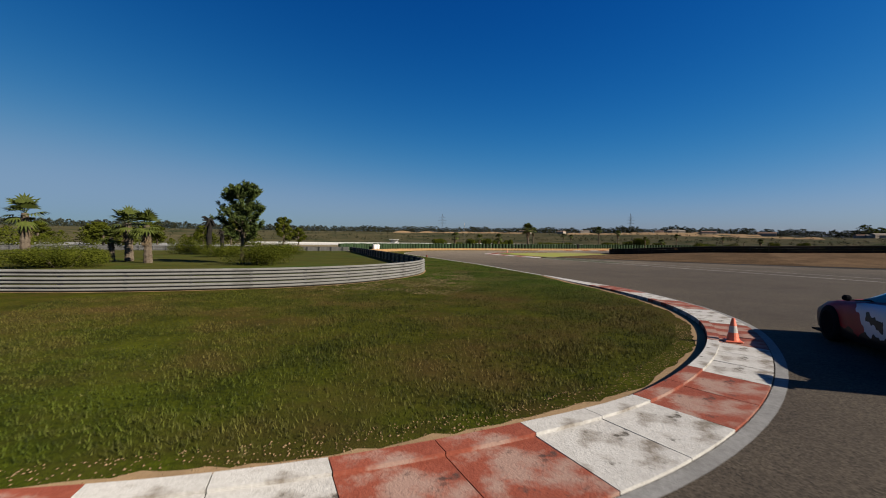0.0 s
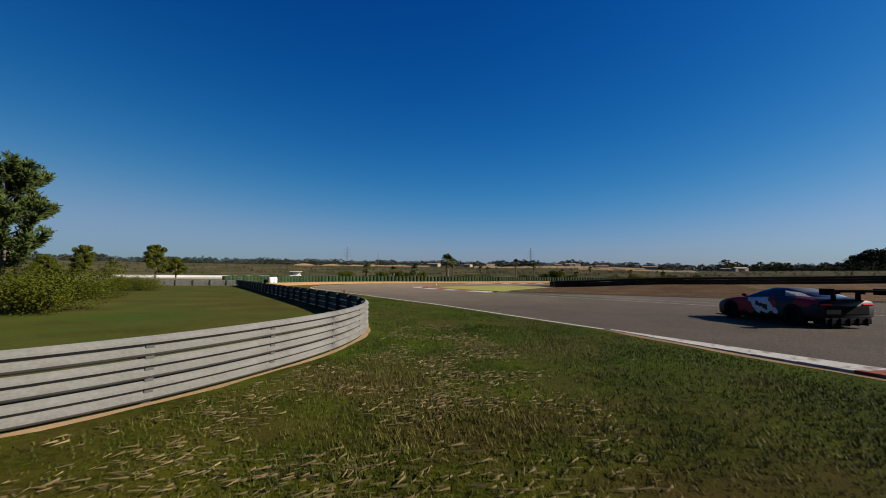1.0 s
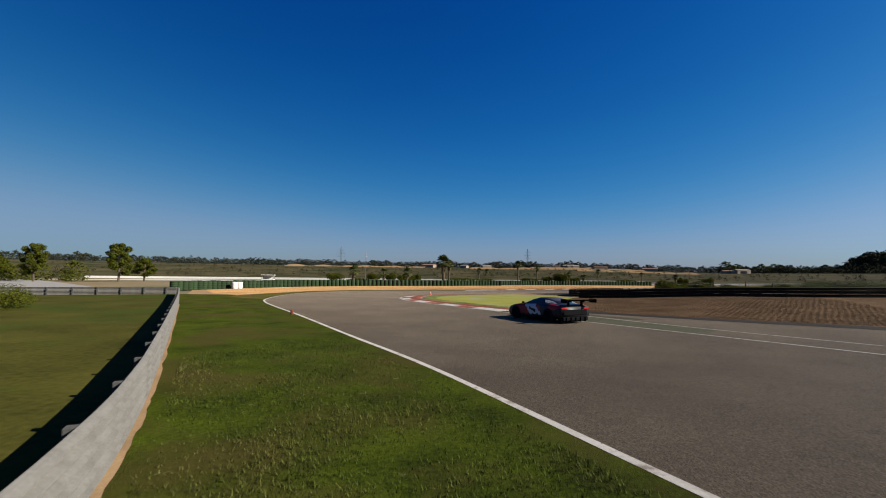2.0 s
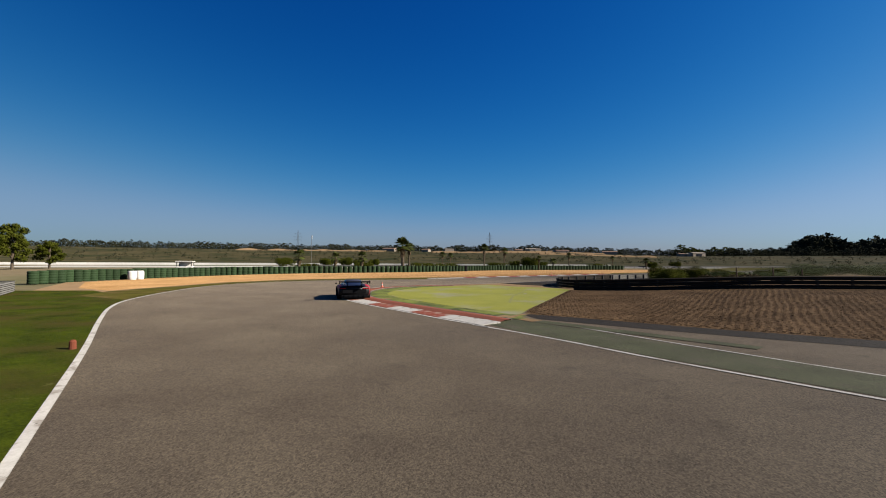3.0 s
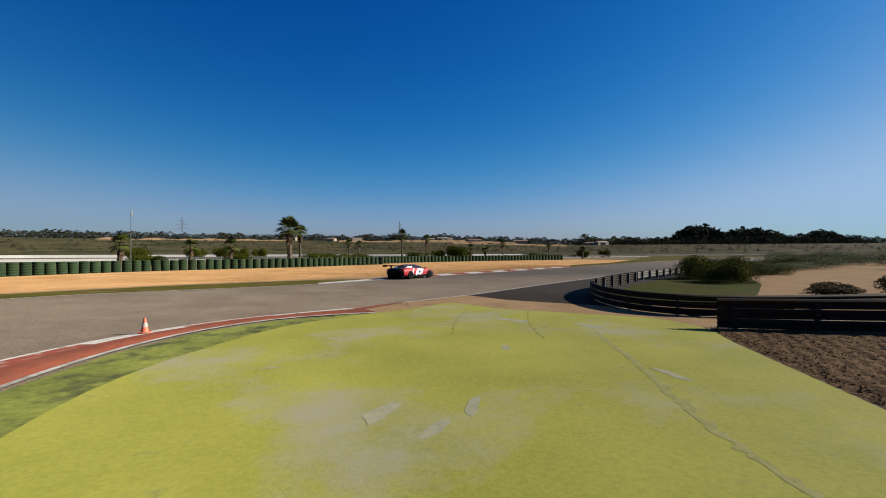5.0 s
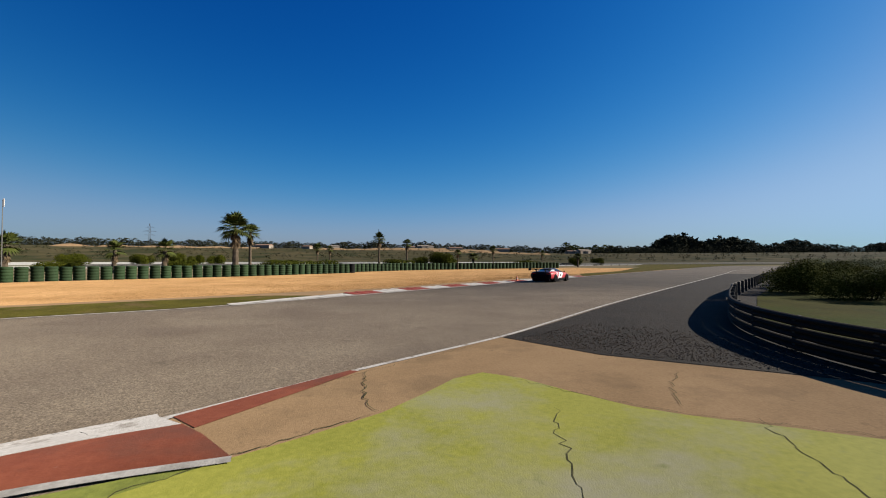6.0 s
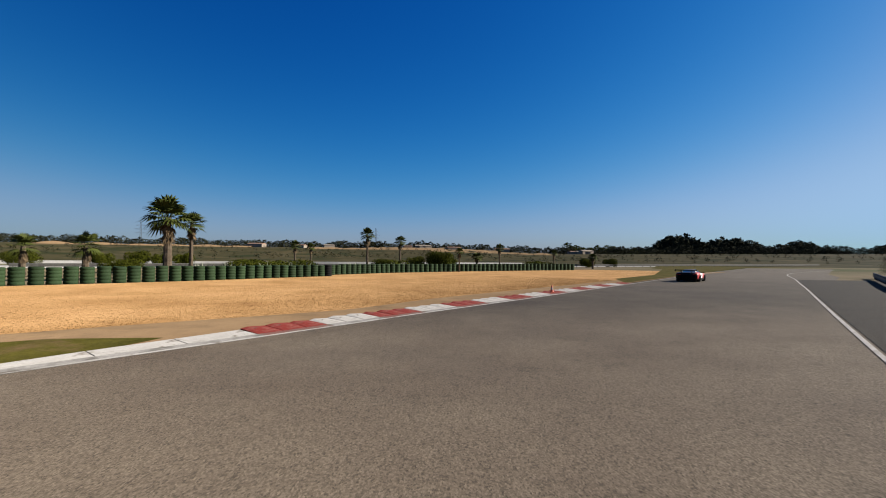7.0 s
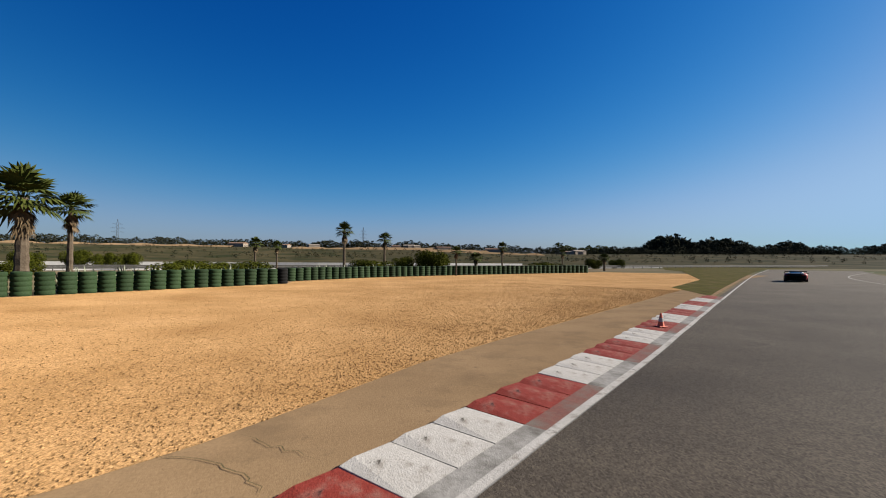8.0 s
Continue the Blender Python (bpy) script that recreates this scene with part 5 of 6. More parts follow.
CRACKS = [([(-3.5, 88.8), (-3.52, 87.9), (-3.5, 87.1), (-3.3, 86.6)], 0.025), ([(-1.0, 86.4), (-1.35, 85.7), (-1.5, 85.0), (-1.9, 83.9), (-2.2, 82.8), (-2.4, 82.0), (-2.7, 80.4)], 0.018), ([(-4.6, 83.3), (-3.1, 82.6), (-2.4, 82.2), (-1.2, 81.7), (1.0, 80.9)], 0.014),
          ([(1.3, 85.6), (0.9, 84.8), (0.4, 83.2), (0.0, 81.7), (-0.3, 79.5)], 0.02), ([(1.9, 87.9), (1.1, 87.0), (0.6, 86.1)], 0.018), ([(-1.1, 87.9), (0.2, 86.2), (1.6, 85.25), (3.6, 83.8)], 0.012), ([(-1.6, 112.5), (-0.9, 112.2), (-0.3, 111.5)], 0.03), ([(-0.8, 113.0), (-0.3, 112.5), (0.2, 112.0)], 0.03),
          ([(-9.05, 70.0), (-8.5, 70.45), (-8.2, 70.05)], 0.025), ([(-8.7, 69.5), (-7.9, 68.2), (-7.0, 67.0), (-6.2, 66.0)], 0.025), ([(-4.4, 88.0), (-2.5, 89.6), (-0.6, 91.2)], 0.012),
          ([(-4.35, 65.95), (-5.55, 67.55), (-7.5, 70.2), (-9.05, 73.2)], 0.03), ([(-9.0, 79.2), (-7.7, 82.6), (-5.6, 84.9), (-3.4, 86.6)], 0.02)]
for n_, (p_, w_) in enumerate(CRACKS):
    crack(p_, w_ * (0.25 if p_[0][1] > 105 else 0.5), n_)
streak = crack([(1.6, 80.5), (0.6, 76.5), (-0.2, 73.5), (-0.6, 70.5), (-0.9, 68.0)], 0.10, 77)
streak.data.materials[0] = M_WORN
patch = sheet("drain_patch", [(-9.0, 69.95), (-8.5, 70.38), (-8.2, 70.0), (-8.62, 69.6)], 0.024, M_SAND, "bare earth square of a broken drain cover", "patch")
for pl in ([(-2.0, 61.5), (-1.6, 62.0), (-1.32, 61.72), (-0.42, 62.72), (-0.28, 62.6), (-1.18, 61.55), (-1.0, 61.3), (-1.5, 60.8)], [(-1.1, 60.5), (-0.7, 60.9), (-0.1, 60.3), (-0.6, 59.8)]):
    sheet("paving_slab", pl, 0.0235, M_SAND, "worn tan concrete slab at the kerb end", "paving slab")
sheet("green_patch", [(-1.42, 60.88), (-1.0, 61.3), (-0.6, 60.98), (-1.12, 60.52)], 0.0222, M_GREEN_PAINT, "square of worn green paint between two slabs", "patch")
drain = [(-1.63 + 0.10 * math.cos(a) * 1.3 + 0.05 * math.sin(a), 61.12 + 0.10 * math.sin(a) - 0.06 * math.cos(a)) for a in (2 * math.pi * i / 9 for i in range(9))]
sheet("drain_hole", drain, 0.0265, M_CRACK, "small dark drain hole broken through the slab", "drain")
sheet("worn_edge", [(-0.6, 59.78), (-0.1, 60.28), (0.9, 59.4), (3.0, 57.4), (5.5, 55.0), (5.1, 54.6), (2.4, 57.0), (0.5, 58.8)], 0.0175, M_GREEN_ASPHALT, "strip of worn green paint beside the asphalt", "strip")


worn = random.Random(88)
for x, y, a, b, turn in ((-4.6, 74.6, 0.55, 0.2, 60), (-3.9, 73.9, 0.4, 0.14, 55), (-3.2, 74.8, 0.5, 0.12, 70), (-1.6, 78.8, 0.35, 0.12, 80), (0.9, 76.0, 0.6, 0.15, 100), (-5.8, 80.5, 0.5, 0.1, 20), (-6.8, 77.5, 0.3, 0.06, 10), (-0.2, 83.0, 0.8, 0.3, 130), (1.9, 81.5, 0.7, 0.3, 110)):
    blot = []
    for i in range(12):
        w = 2 * math.pi * i / 12
        p = Vector((a * math.cos(w) * worn.uniform(0.6, 1.15), b * math.sin(w) * worn.uniform(0.5, 1.2), 0))
        p.rotate(Matrix.Rotation(radians(turn), 3, "Z"))
        blot.append((x + p.x, y + p.y))
    sheet("worn_patch", blot, 0.0235, M_PATCHWORN, "scuffed patch where grey shows through the paint", "patch")


def scatter(name, label, category, area, count, size, material, seed, z=0.02, climb=None, denser=None):
    """Loose stones, uncountable: squashed five-sided chips lying on the ground."""
    rnd = random.Random(seed)
    xs, ys = [p[0] for p in area], [p[1] for p in area]
    verts, faces, made = [], [], 0
    while made < count:
        x, y = rnd.uniform(min(xs), max(xs)), rnd.uniform(min(ys), max(ys))
        if not inside(x, y, area) or (denser and rnd.random() > denser(x, y)):
            continue
        made += 1
        s_, a, k = size * rnd.uniform(0.5, 1.5), rnd.uniform(0, 6.28), len(verts)
        zz = z + (climb(x, y) if climb else 0.0)
        for q in range(4):
            r = s_ * rnd.uniform(0.6, 1.1)
            verts.append((x + r * math.cos(a + q * 1.57), y + r * math.sin(a + q * 1.57), zz + s_ * rnd.uniform(-0.1, 0.25)))
        verts.append((x + rnd.uniform(-0.3, 0.3) * s_, y + rnd.uniform(-0.3, 0.3) * s_, zz + s_ * rnd.uniform(0.5, 0.95)))
        faces += [(k, k + 1, k + 4), (k + 1, k + 2, k + 4), (k + 2, k + 3, k + 4), (k + 3, k, k + 4)]
    me = bpy.data.meshes.new(name)
    me.from_pydata(verts, [], faces)
    me.materials.append(material)
    return tagged(new(name, me), label, category, kind="stuff")


scatter("gravel_stones", "loose orange and pale gravel stones", "gravel", [(-15, 104.8), (-8.5, 108.4), (-2.2, 111.9), (-1.2, 112.8), (0.2, 114.4), (1.9, 116.4), (4.7, 119.0), (8.4, 122.3), (15.7, 128.7), (24, 136), (14, 150), (-10, 141), (-26, 126), (-28, 108)], 60000, 0.019, M_GRAVEL, 41, 0.012, None, lambda x, y: math.exp(-max(0.0, y - x - 114.0) / 7.0))
scatter("bed_stones", "loose brown stones on the ploughed bed", "gravel", NEAR_BED, 26000, 0.03, M_PLOUGH, 42, 0.035, rise, lambda x, y: 1.0 if x < 9 else 0.3)
scatter("asphalt_clods", "broken asphalt clods, coloured paler as if catching the light", "rubble", [(0.2, 91.5), (1.4, 89.6), (4.6, 87.0), (6.0, 89.5), (5.0, 92.5), (3.0, 93.8)], 4200, 0.020, M_CLOD_LIT, 43, 0.012, None, lambda x, y: max(0.05, 1.15 - 0.22 * abs(y + 0.85 * x - 92.2)))
scatter("verge_crumbs", "sandy crumbs along the kerb edge", "rubble", [(2.0, 5.7), (4.6, 7.5), (6.0, 8.9), (7.0, 10.3), (7.7, 12.0), (8.2, 13.9), (8.35, 16.1), (8.1, 16), (7.9, 13.9), (7.4, 12.2), (6.7, 10.6), (5.6, 9.2), (4.2, 7.8), (1.9, 6.1)], 1200, 0.010, M_SAND, 44, 0.016)


def grass_tufts(name, area, count, seed, height=0.05, denser=None):
    rnd = random.Random(seed)
    xs, ys = [p[0] for p in area], [p[1] for p in area]
    verts, faces, made = [], [], 0
    while made < count:
        x, y = rnd.uniform(min(xs), max(xs)), rnd.uniform(min(ys), max(ys))
        if not inside(x, y, area) or (denser and rnd.random() > denser(x, y)):
            continue
        made += 1
        lush = 0.5 + noise.noise((x * 0.6, y * 0.6, 7))
        if rnd.random() > 0.25 + lush * 0.8:
            continue
        for _ in range(3):
            a, h = rnd.uniform(0, 6.28), height * rnd.uniform(0.5, 1.3) * (0.7 + 0.5 * lush)
            bx, by, k = x + rnd.gauss(0, 0.025), y + rnd.gauss(0, 0.025), len(verts)
            w, ln = 0.006, h * rnd.uniform(0.3, 1.0)
            verts += [(bx - w * math.sin(a), by + w * math.cos(a), 0.008), (bx + w * math.sin(a), by - w * math.cos(a), 0.008), (bx + ln * math.cos(a), by + ln * math.sin(a), 0.01 + h)]
            faces.append((k, k + 1, k + 2))
    me = bpy.data.meshes.new(name)
    me.from_pydata(verts, [], faces)
    me.materials.append(M_BLADE)
    return tagged(new(name, me), "short tufty grass blades on the infield", "grass", kind="stuff")


NEAR_GRASS = [(-1.5, 5.2), (2.0, 6.3), (4.4, 7.7), (5.6, 8.9), (6.7, 10.4), (7.4, 12.1), (7.9, 13.9), (8.1, 16), (7.8, 18.2), (6.6, 21.8), (4.8, 25.2), (2.5, 29.8), (0.0, 33.4), (-4.0, 39.4), (-8.2, 44.9), (-10.5, 40), (-5.3, 32.6), (-3.0, 27.8), (-2.9, 23), (-3.6, 20), (-6.5, 16), (-9, 13)]
grass_tufts("grass_blades", NEAR_GRASS, 90000, 51, 0.05, lambda x, y: 1.0 if y < 32 else 0.6)

def straw(name, area, count, seed):
    """Flat dry stalks lying on the mown grass in drifts."""
    rnd = random.Random(seed)
    xs, ys = [p[0] for p in area], [p[1] for p in area]
    verts, faces, made = [], [], 0
    while made < count:
        x, y = rnd.uniform(min(xs), max(xs)), rnd.uniform(min(ys), max(ys))
        if not inside(x, y, area) or noise.noise((x * 0.9, y * 0.9, 4)) < -0.25 + 0.9 * rnd.random():
            continue
        made += 1
        a, ln, k = rnd.gauss(0.4, 0.7), rnd.uniform(0.02, 0.07), len(verts)
        d, w = Vector((math.cos(a), math.sin(a), 0)) * ln, Vector((-math.sin(a), math.cos(a), 0)) * 0.005
        p = Vector((x, y, 0.022 + rnd.uniform(0, 0.02)))
        verts += [p - d - w, p - d + w, p + d + w * 0.6 + Vector((0, 0, rnd.uniform(0, 0.02))), p + d - w * 0.6]
        faces.append((k, k + 1, k + 2, k + 3))
    me = bpy.data.meshes.new(name)
    me.from_pydata([tuple(v) for v in verts], [], faces)
    me.materials.append(M_STRAW)
    return tagged(new(name, me), "drifts of dry pale straw on the grass", "straw", kind="stuff")


straw("dry_straw", [(-4.2, 18.6), (-1.0, 17.5), (1.6, 19.0), (1.4, 22.0), (0.2, 26.0), (-1.2, 30.0), (-2.8, 30.0), (-2.8, 24), (-3.3, 21)], 2600, 61)

# ---- cones, post, marshal hut ----
def make_cone():
    cone = empty("traffic_cone", None, "orange traffic cone with white band on the kerb", "traffic cone", "kerb cones")

    def frustum(bm, z0, z1, r0, r1, sides=16):
        tube(bm, [(0, 0, z0), (0, 0, z1)], [r0, r1], sides)

    bm = bmesh.new()
    box(bm, -0.14, 0.14, -0.14, 0.14, 0.0, 0.03, 0.01)
    part("base", bm, M_ORANGE, cone)
    bm = bmesh.new()
    frustum(bm, 0.03, 0.17, 0.105, 0.078)
    part("body", fix(bm), M_ORANGE, cone)
    bm = bmesh.new()
    frustum(bm, 0.29, 0.43, 0.056, 0.028)
    part("tip", fix(bm), M_ORANGE, cone)
    bm = bmesh.new()
    frustum(bm, 0.17, 0.29, 0.079, 0.057)
    part("band", fix(bm), M_WHITE, cone, "white reflective band")
    return cone


cone = place(make_cone(), 8.85, 14.05, 0.06)
place_copy(cone, -11.3, 81.9, 0.05)
place_copy(cone, 10.1, 119.85, 0.055)
post = empty("marker_post", pose(-13.9, 52.8, 0), "small red marker post at the track edge", "marker post")
bm = bmesh.new()
tube(bm, [(0, 0, -0.05), (0, 0, 0.22), (0, 0, 0.26)], [0.09, 0.085, 0.05], 10)
part("body", fix(bm), M_RED_CLEAN, post)

hut = empty("marshal_post", pose(-44.9, 104.6, 0, 0, 0, 20), "small white marshal post with open front and flat roof", "hut")
for nm, dims in (("wall", (-1.0, 1.0, -0.75, 0.75, 1.0, 1.42)), ("roof", (-1.12, 1.12, -0.88, 0.88, 2.1, 2.2)), ("floor", (-1.0, 1.0, -0.75, 0.75, 0.88, 0.996)), ("back_panel", (-0.92, 0.92, 0.62, 0.68, 1.42, 2.1))):
    bm = bmesh.new()
    box(bm, *dims, 0.02)
    part(nm, bm, M_WALLWHITE, hut)
for x in (-0.94, 0.94):
    for y in (-0.68, 0.68):
        bm = bmesh.new()
        box(bm, x - 0.05, x + 0.05, y - 0.05, y + 0.05, 0.0, 2.15)
        part("leg", bm, M_POST, hut)
for i, (x, y) in enumerate(((-43.4, 92.4), (-43.3, 93.5))):
    b = empty("barrel", pose(x, y, 0), "white barrel marking the gap in the tyre wall", "barrel")
    bm = bmesh.new()
    tube(bm, [(0, 0, 0), (0, 0, 0.05), (0, 0, 0.4), (0, 0, 0.8), (0, 0, 1.0), (0, 0, 1.05)], [0.4, 0.43, 0.46, 0.46, 0.43, 0.38], 14)
    part("body", fix(bm), M_WALLWHITE, b, "", True)
mast = empty("flag_mast", pose(-33.8, 125.5, 0), "tall thin grey mast with small white flag", "mast")
bm = bmesh.new()
tube(bm, [(0, 0, 0), (0, 0, 3.6), (0, 0, 7.0)], [0.05, 0.04, 0.025], 8)
part("pole", fix(bm), M_STEEL, mast)
bm = bmesh.new()
box(bm, 0.02, 0.14, -0.02, 0.02, 6.4, 7.1, 0.005)
part("flag", bm, M_WALLWHITE, mast)
for x, y, h in ((20.5, 83.7, 1.5), (24.2, 84.6, 1.5), (27.8, 86.2, 1.4)):
    p = empty("fence_post", pose(x, y, rise(x, y)), "weathered wooden fence post", "post")
    bm = bmesh.new()
    tube(bm, [(0, 0, -0.2), (0.02, 0, h * 0.6), (0.0, 0.01, h)], [0.07, 0.065, 0.06], 8)
    part("body", fix(bm), M_BARK, p)


# ---- race car ----
def make_livery():
    """Red paint with a slanted white flash and a dark mark on each door, navy over the engine and nose, black sills and tail."""
    m = make_material("race_livery", (0.17, 0.006, 0.010), (0.22, 0.009, 0.014), 5, 1, 0.42, 0.0)
    nt = m.node_tree
    b = nt.nodes["Principled BSDF"]
    colour = b.inputs["Base Color"].links[0].from_socket
    co, xyz, wav = nt.nodes.new("ShaderNodeTexCoord"), nt.nodes.new("ShaderNodeSeparateXYZ"), nt.nodes.new("ShaderNodeTexNoise")
    nt.links.new(co.outputs["Object"], xyz.inputs[0])
    nt.links.new(co.outputs["Object"], wav.inputs["Vector"])
    wav.inputs["Scale"].default_value = 3.2

    def do(operation, a, b_=0.0):
        n = nt.nodes.new("ShaderNodeMath")
        n.operation = operation
        for v, i in ((a, 0), (b_, 1)):
            if isinstance(v, (int, float)):
                n.inputs[i].default_value = v
            else:
                nt.links.new(v, n.inputs[i])
        return n.outputs[0]

    def between(v, lo, hi):
        return do("MULTIPLY", do("GREATER_THAN", v, lo), do("LESS_THAN", v, hi))

    def paint(mask, rgb):
        nonlocal colour
        n = nt.nodes.new("ShaderNodeMix")
        n.data_type = "RGBA"
        nt.links.new(mask, n.inputs[0])
        nt.links.new(colour, n.inputs[6])
        n.inputs[7].default_value = (*rgb, 1)
        colour = n.outputs[2]

    x, y, z = xyz.outputs
    ragged = do("MULTIPLY", do("SUBTRACT", wav.outputs[0], 0.5), 0.5)
    slant = do("ADD", do("SUBTRACT", y, do("MULTIPLY", z, 0.9)), do("ADD", ragged, 0.45))
    flank = do("GREATER_THAN", do("ABSOLUTE", x), 0.78)
    navy, black, white = (0.008, 0.009, 0.018), (0.004, 0.004, 0.005), (0.42, 0.42, 0.44)
    paint(do("LESS_THAN", do("ADD", y, ragged), -0.62), navy)
    paint(do("GREATER_THAN", do("ADD", y, ragged), 1.62), navy)
    paint(do("MULTIPLY", flank, between(slant, -0.60, 0.34)), white)
    mark = do("MULTIPLY", between(do("ADD", z, ragged), 0.47, 0.64), between(do("ADD", y, do("MULTIPLY", ragged, 1.6)), -0.25, 0.10))
    paint(do("MULTIPLY", flank, mark), black)
    # behind the doors: red and white on the right, mostly navy on the left
    right = do("MULTIPLY", do("GREATER_THAN", x, 0.70), do("LESS_THAN", y, -0.62))
    paint(right, (0.22, 0.010, 0.014))
    paint(do("MULTIPLY", right, between(slant, -1.22, -0.95)), white)
    left = do("MULTIPLY", do("LESS_THAN", x, -0.80), do("LESS_THAN", y, -1.35))
    paint(do("MULTIPLY", left, do("GREATER_THAN", do("ADD", z, ragged), 0.66)), (0.20, 0.010, 0.014))
    paint(do("LESS_THAN", do("ADD", z, ragged), 0.33), black)
    paint(do("LESS_THAN", y, -2.12), black)
    nt.links.new(colour, b.inputs["Base Color"])
    b.inputs["Roughness"].default_value, b.inputs["Specular IOR Level"].default_value = 0.5, 0.2
    return m


M_LIVERY = make_livery()


def make_car():
    """Low mid-engined racing coupe; nose towards +y, on the ground at z = 0."""
    car = empty("race_car", None, "red, white and black racing coupe with tall rear wing", "race car")
    # stations along the car: y, half width at sill, at shoulder, top half width, sill z, shoulder z, deck z
    st = [(2.14, 0.74, 0.80, 0.60, 0.14, 0.50, 0.56), (2.02, 0.88, 0.91, 0.68, 0.12, 0.58, 0.64), (1.70, 0.95, 0.98, 0.76, 0.11, 0.66, 0.74), (1.35, 0.96, 1.00, 0.78, 0.11, 0.72, 0.80),
          (0.95, 0.94, 0.96, 0.80, 0.11, 0.73, 0.84), (0.3, 0.93, 0.94, 0.80, 0.11, 0.74, 0.88), (-0.4, 0.93, 0.95, 0.80, 0.11, 0.77, 0.92), (-1.0, 0.95, 1.00, 0.82, 0.12, 0.82, 0.94),
          (-1.4, 0.96, 1.01, 0.82, 0.14, 0.84, 0.93), (-1.85, 0.94, 0.98, 0.80, 0.20, 0.82, 0.90), (-2.18, 0.88, 0.92, 0.76, 0.30, 0.76, 0.84)]
    fine = []
    for p, q in zip(st, st[1:]):
        k = max(1, round((p[0] - q[0]) / 0.11))
        fine += [tuple(u + (w - u) * i / k for u, w in zip(p, q)) for i in range(k)]
    st = fine + [st[-1]]

    bm = bmesh.new()
    rings = []
    for y, ws, wsh, wt, zs, zsh, zd in st:
        zm = (zs + zsh) / 2
        half = [(ws * 0.9, zs), (ws, zs + 0.05), (ws * 0.4 + wsh * 0.6, zs + 0.6 * (zm - zs)), (wsh, zm), (wsh * 0.998, zm + (zsh - 0.05 - zm) * 0.5), (wsh * 0.985, zsh - 0.05), (wt + (wsh - wt) * 0.5, zsh + (zd - zsh) * 0.45), (wt * 0.7, zd), (0.0, zd + 0.012)]
        loop = [(x, z) for x, z in half] + [(-x, z) for x, z in reversed(half[:-1])]
        rings.append([bm.verts.new((x, y, z)) for x, z in loop])
    k = len(rings[0])
    for i, (r, s) in enumerate(zip(rings, rings[1:])):
        for j in range(k):
            bm.faces.new((r[j], r[(j + 1) % k], s[(j + 1) % k], s[j]))
    bm.faces.new(rings[0])
    bm.faces.new(rings[-1])
    bmesh.ops.recalc_face_normals(bm, faces=bm.faces)
    part("body", bm, M_LIVERY, car, "red, white and navy bodywork", True)
    for sx in (1, -1):
        bm = bmesh.new()
        v = [bm.verts.new(p) for p in ((sx * 0.70, -0.75, 0.86), (sx * 0.61, -0.70, 1.08), (sx * 0.565, -1.25, 1.03), (sx * 0.66, -1.75, 0.88))]
        bm.faces.new(v)
        bmesh.ops.solidify(bm, geom=bm.faces[:], thickness=0.03)
        part("quarter_panel", fix(bm), M_CARWHITE, car, "white panel behind the side window")
    # greenhouse
    bm = bmesh.new()
    gs = [(0.98, 0.74, 0.80, 0.80), (0.35, 0.70, 0.60, 1.06), (-0.15, 0.70, 0.56, 1.17), (-0.65, 0.70, 0.55, 1.16), (-1.25, 0.68, 0.50, 1.04), (-1.85, 0.60, 0.44, 0.90)]
    rings = []
    for y, wb_, wt, zt in gs:
        zb = 0.74
        loop = [(wb_, zb), (wt + (wb_ - wt) * 0.15, zb + (zt - zb) * 0.75), (wt * 0.85, zt), (0, zt + 0.012), (-wt * 0.85, zt), (-wt - (wb_ - wt) * 0.15, zb + (zt - zb) * 0.75), (-wb_, zb)]
        rings.append([bm.verts.new((x, y, z)) for x, z in loop])
    for i, (r, s) in enumerate(zip(rings, rings[1:])):
        for j in range(6):
            f = bm.faces.new((r[j], s[j], s[j + 1], r[j + 1]))
            roof = j in (2, 3) and 1 <= i <= 3
            f.material_index = 1 if roof else 0
    bmesh.ops.recalc_face_normals(bm, faces=bm.faces)
    part("greenhouse", bm, [M_GLASSDARK, M_CARBLUE], car, "dark tinted windows under a navy roof", True)
    for sx in (1, -1):
        bm = bmesh.new()
        box(bm, min(sx * 0.99, sx * 1.10), max(sx * 0.99, sx * 1.10), 0.50, 0.64, 0.84, 0.94, 0.03)
        box(bm, min(sx * 0.70, sx * 1.0), max(sx * 0.70, sx * 1.0), 0.55, 0.60, 0.845, 0.865)
        part("mirror", bm, M_CARBLACK, car, "black door mirror")
        bm = bmesh.new()
        box(bm, min(sx * 0.50, sx * 0.90), max(sx * 0.50, sx * 0.90), -2.21, -2.15, 0.68, 0.73, 0.02)
        part("rear_lamp", bm, M_LAMP, car, "red rear lamp")
        bm = bmesh.new()
        box(bm, min(sx * 0.50, sx * 0.80), max(sx * 0.50, sx * 0.80), 1.92, 2.06, 0.55, 0.63, 0.03)
        part("headlight", bm, M_CHROME, car, "clear headlight")
        bm = bmesh.new()
        box(bm, sx * 0.42 - 0.02, sx * 0.42 + 0.02, -2.36, -2.10, 1.02, 1.09)
        box(bm, sx * 0.42 - 0.02, sx * 0.42 + 0.02, -2.22, -2.08, 0.82, 1.06)
        part("wing_mount", bm, M_CARBLACK, car, "black wing stay")
        bm = bmesh.new()
        box(bm, min(sx * 0.90, sx * 0.93), max(sx * 0.90, sx * 0.93), -2.66, -2.18, 1.00, 1.19, 0.008)
        part("end_plate", bm, M_CARBLACK, car, "black wing end plate")
    bm = bmesh.new()
    prof = [(-2.20, 1.08), (-2.30, 1.125), (-2.46, 1.14), (-2.62, 1.165), (-2.62, 1.15), (-2.46, 1.095), (-2.30, 1.07)]
    a = [bm.verts.new((-0.91, y, z)) for y, z in prof]
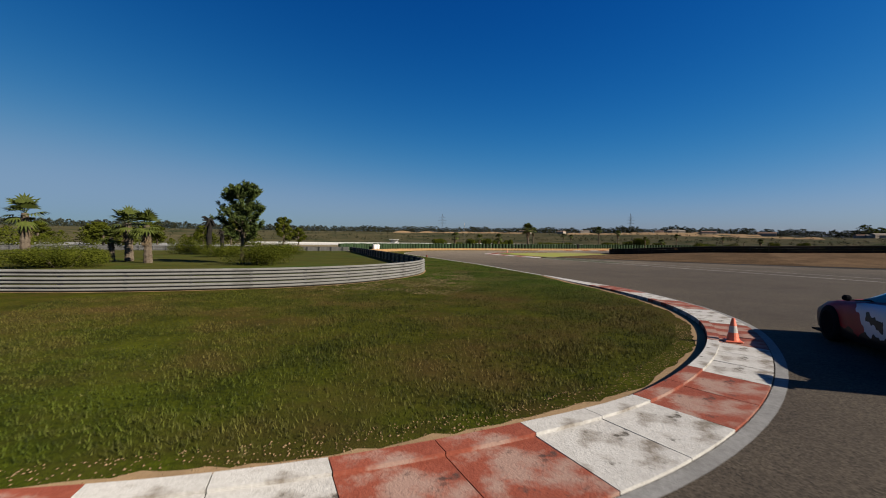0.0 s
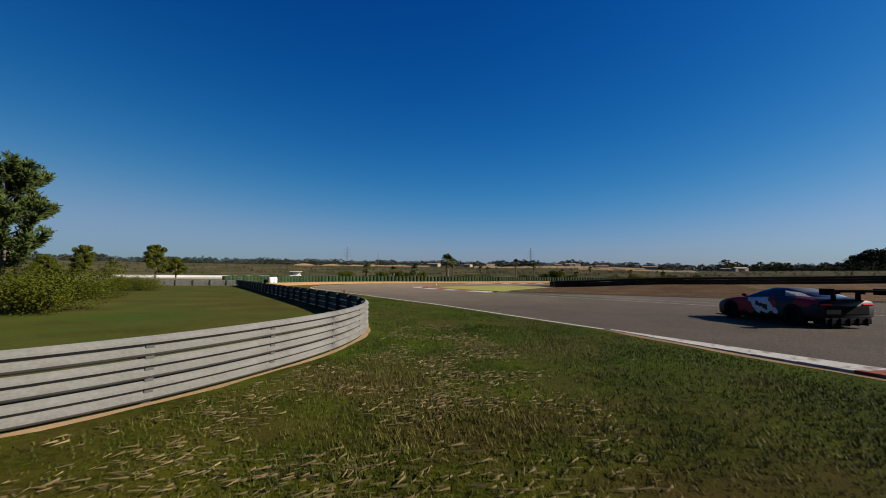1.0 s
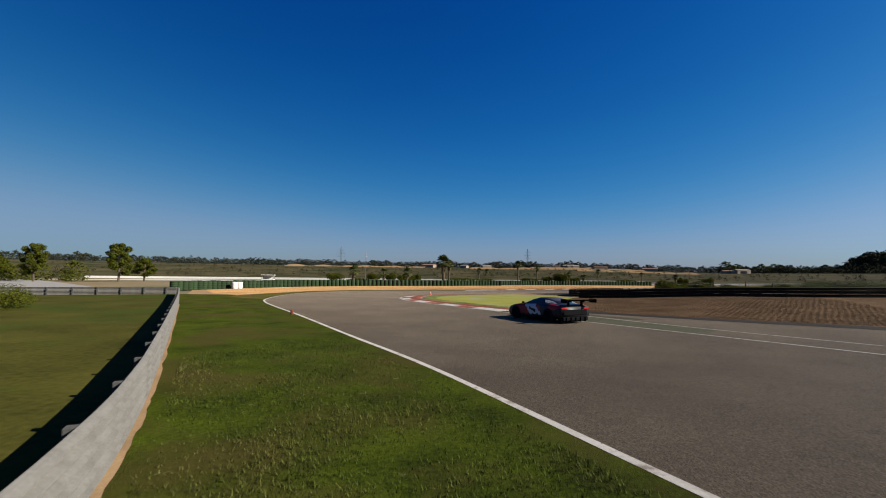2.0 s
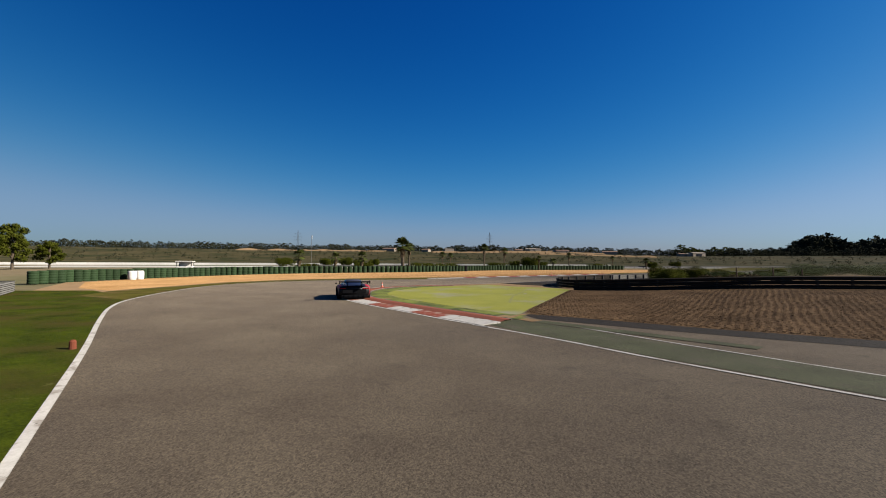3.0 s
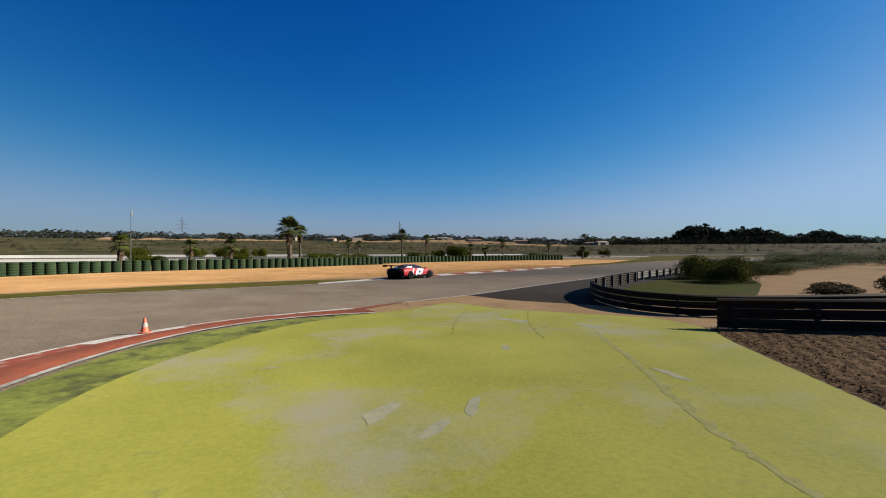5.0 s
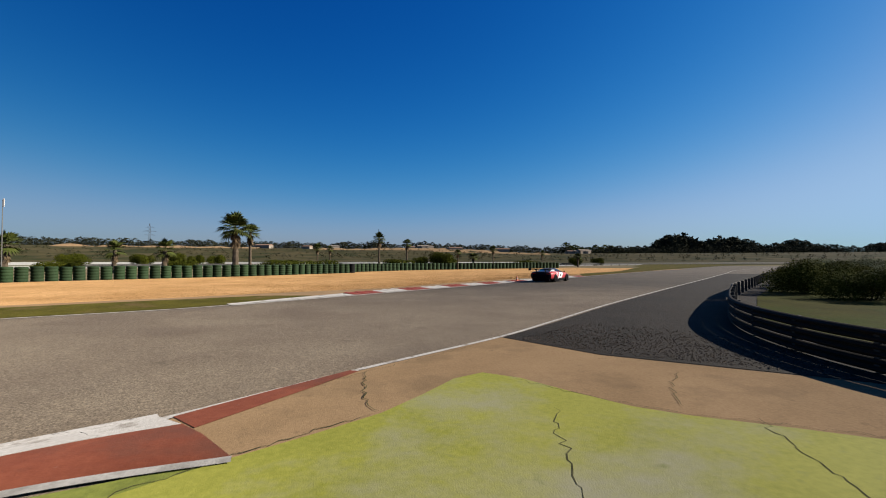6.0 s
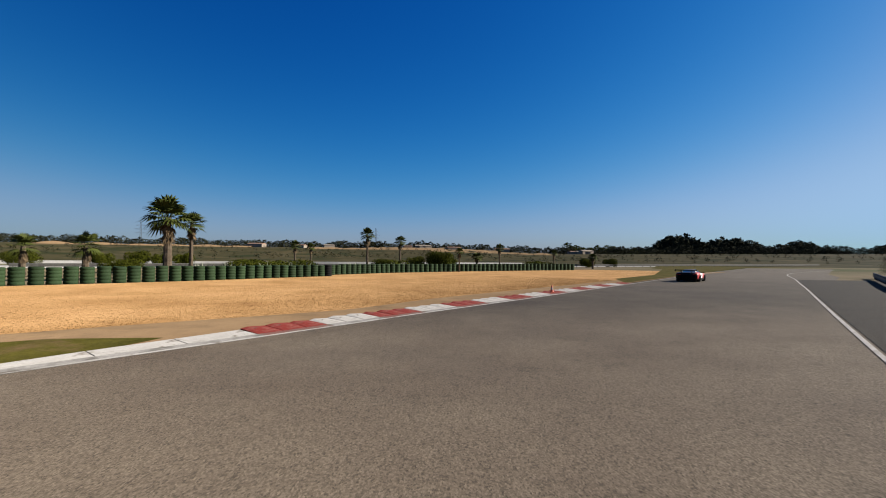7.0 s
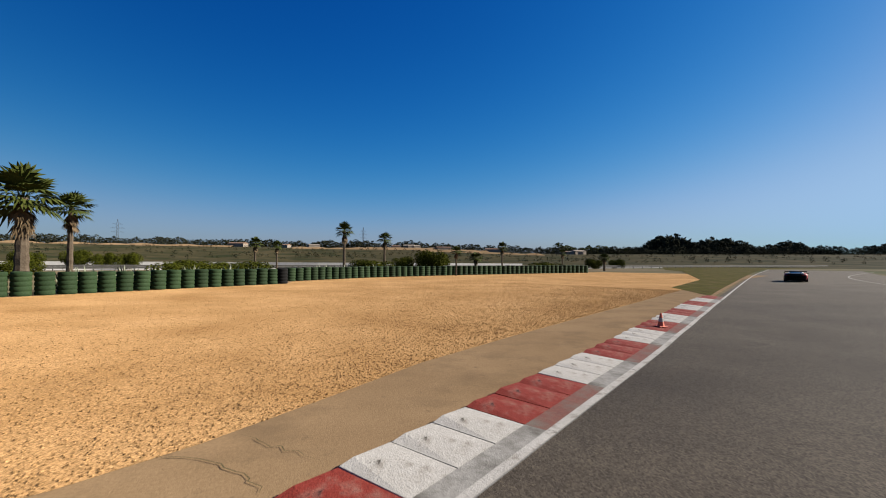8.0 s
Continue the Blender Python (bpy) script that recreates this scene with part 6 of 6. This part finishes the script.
    b = [bm.verts.new((0.91, y, z)) for y, z in prof]
    for i in range(len(prof)):
        bm.faces.new((a[i], a[(i + 1) % len(prof)], b[(i + 1) % len(prof)], b[i]))
    bm.faces.new(a), bm.faces.new(b)
    part("rear_wing", fix(bm), M_CARBLACK, car, "black carbon rear wing")
    bm = bmesh.new()
    box(bm, -0.92, 0.92, 1.6, 2.22, 0.07, 0.10, 0.01)
    part("splitter", bm, M_CARBLACK, car, "black front splitter")
    bm = bmesh.new()
    box(bm, -0.80, 0.80, -2.22, -1.8, 0.12, 0.30, 0.03)
    for i in range(5):
        x = -0.6 + 0.3 * i
        box(bm, x - 0.012, x + 0.012, -2.27, -1.9, 0.08, 0.30)
    part("diffuser", bm, M_CARBLACK, car, "black finned rear diffuser")
    bm = bmesh.new()
    box(bm, -0.74, 0.74, -2.205, -2.17, 0.40, 0.66, 0.02)
    part("rear_grille", bm, M_CARBLACK, car, "black rear mesh panel")
    for x in (-0.875, 0.875):
        for y, r, w in ((1.32, 0.335, 0.30), (-1.33, 0.345, 0.32)):
            wheel = empty("wheel")
            wheel.parent = car
            wheel.location = (x, y, r)
            bm = bmesh.new()
            rings = tube(bm, [(-w / 2, 0, 0), (-w / 2 + 0.03, 0, 0), (w / 2 - 0.03, 0, 0), (w / 2, 0, 0)], [r - 0.03, r, r, r - 0.03], 24)
            part("tyre", fix(bm), M_TYRE, wheel, "", True)
            bm = bmesh.new()
            s = 1 if x > 0 else -1
            o = s * (w / 2 + 0.004)
            tube(bm, [(o, 0, 0), (o - s * 0.02, 0, 0)], [0.235, 0.235], 24)
            for q in range(10):
                an = q * math.pi / 5
                d, e = Vector((0, math.cos(an), math.sin(an))), Vector((0, -math.sin(an), math.cos(an)))
                c = Vector((o + s * 0.006, 0, 0))
                v = [bm.verts.new(c + d * 0.03 + e * 0.02), bm.verts.new(c + d * 0.22 + e * 0.014), bm.verts.new(c + d * 0.22 - e * 0.014), bm.verts.new(c + d * 0.03 - e * 0.02)]
                bm.faces.new(v)
            part("rim", bm, M_CARBLACK, wheel, "dark spoked rim")
    return car


car = make_car()

# seconds, place on the track, heading in degrees to the left of +y
CAR = [(0.0, 11.7, 13.9, 3), (0.5, 11.1, 23.6, 8), (1.0, 9.6, 33.9, 16), (1.5, 6.3, 43.8, 31), (2.0, 0.1, 53.4, 36), (2.75, -8.6, 66.6, 26), (3.5, -13.3, 79.3, 2), (4.0, -12.7, 89.0, -16), (4.5, -9.0, 99.4, -34),
       (5.15, -0.2, 109.6, -42), (5.8, 9.6, 118.4, -44), (6.0, 13.2, 119.6, -46), (6.5, 22.0, 127.0, -48), (7.0, 31.0, 134.0, -49), (7.5, 39.8, 141.6, -49), (8.0, 48.6, 148.4, -50)]


def motions():
    """Drives the car round the bend."""
    walk(car, [(t, pose(x, y, 0.022, 0, 0, a)) for t, x, y, a in CAR])


motions()
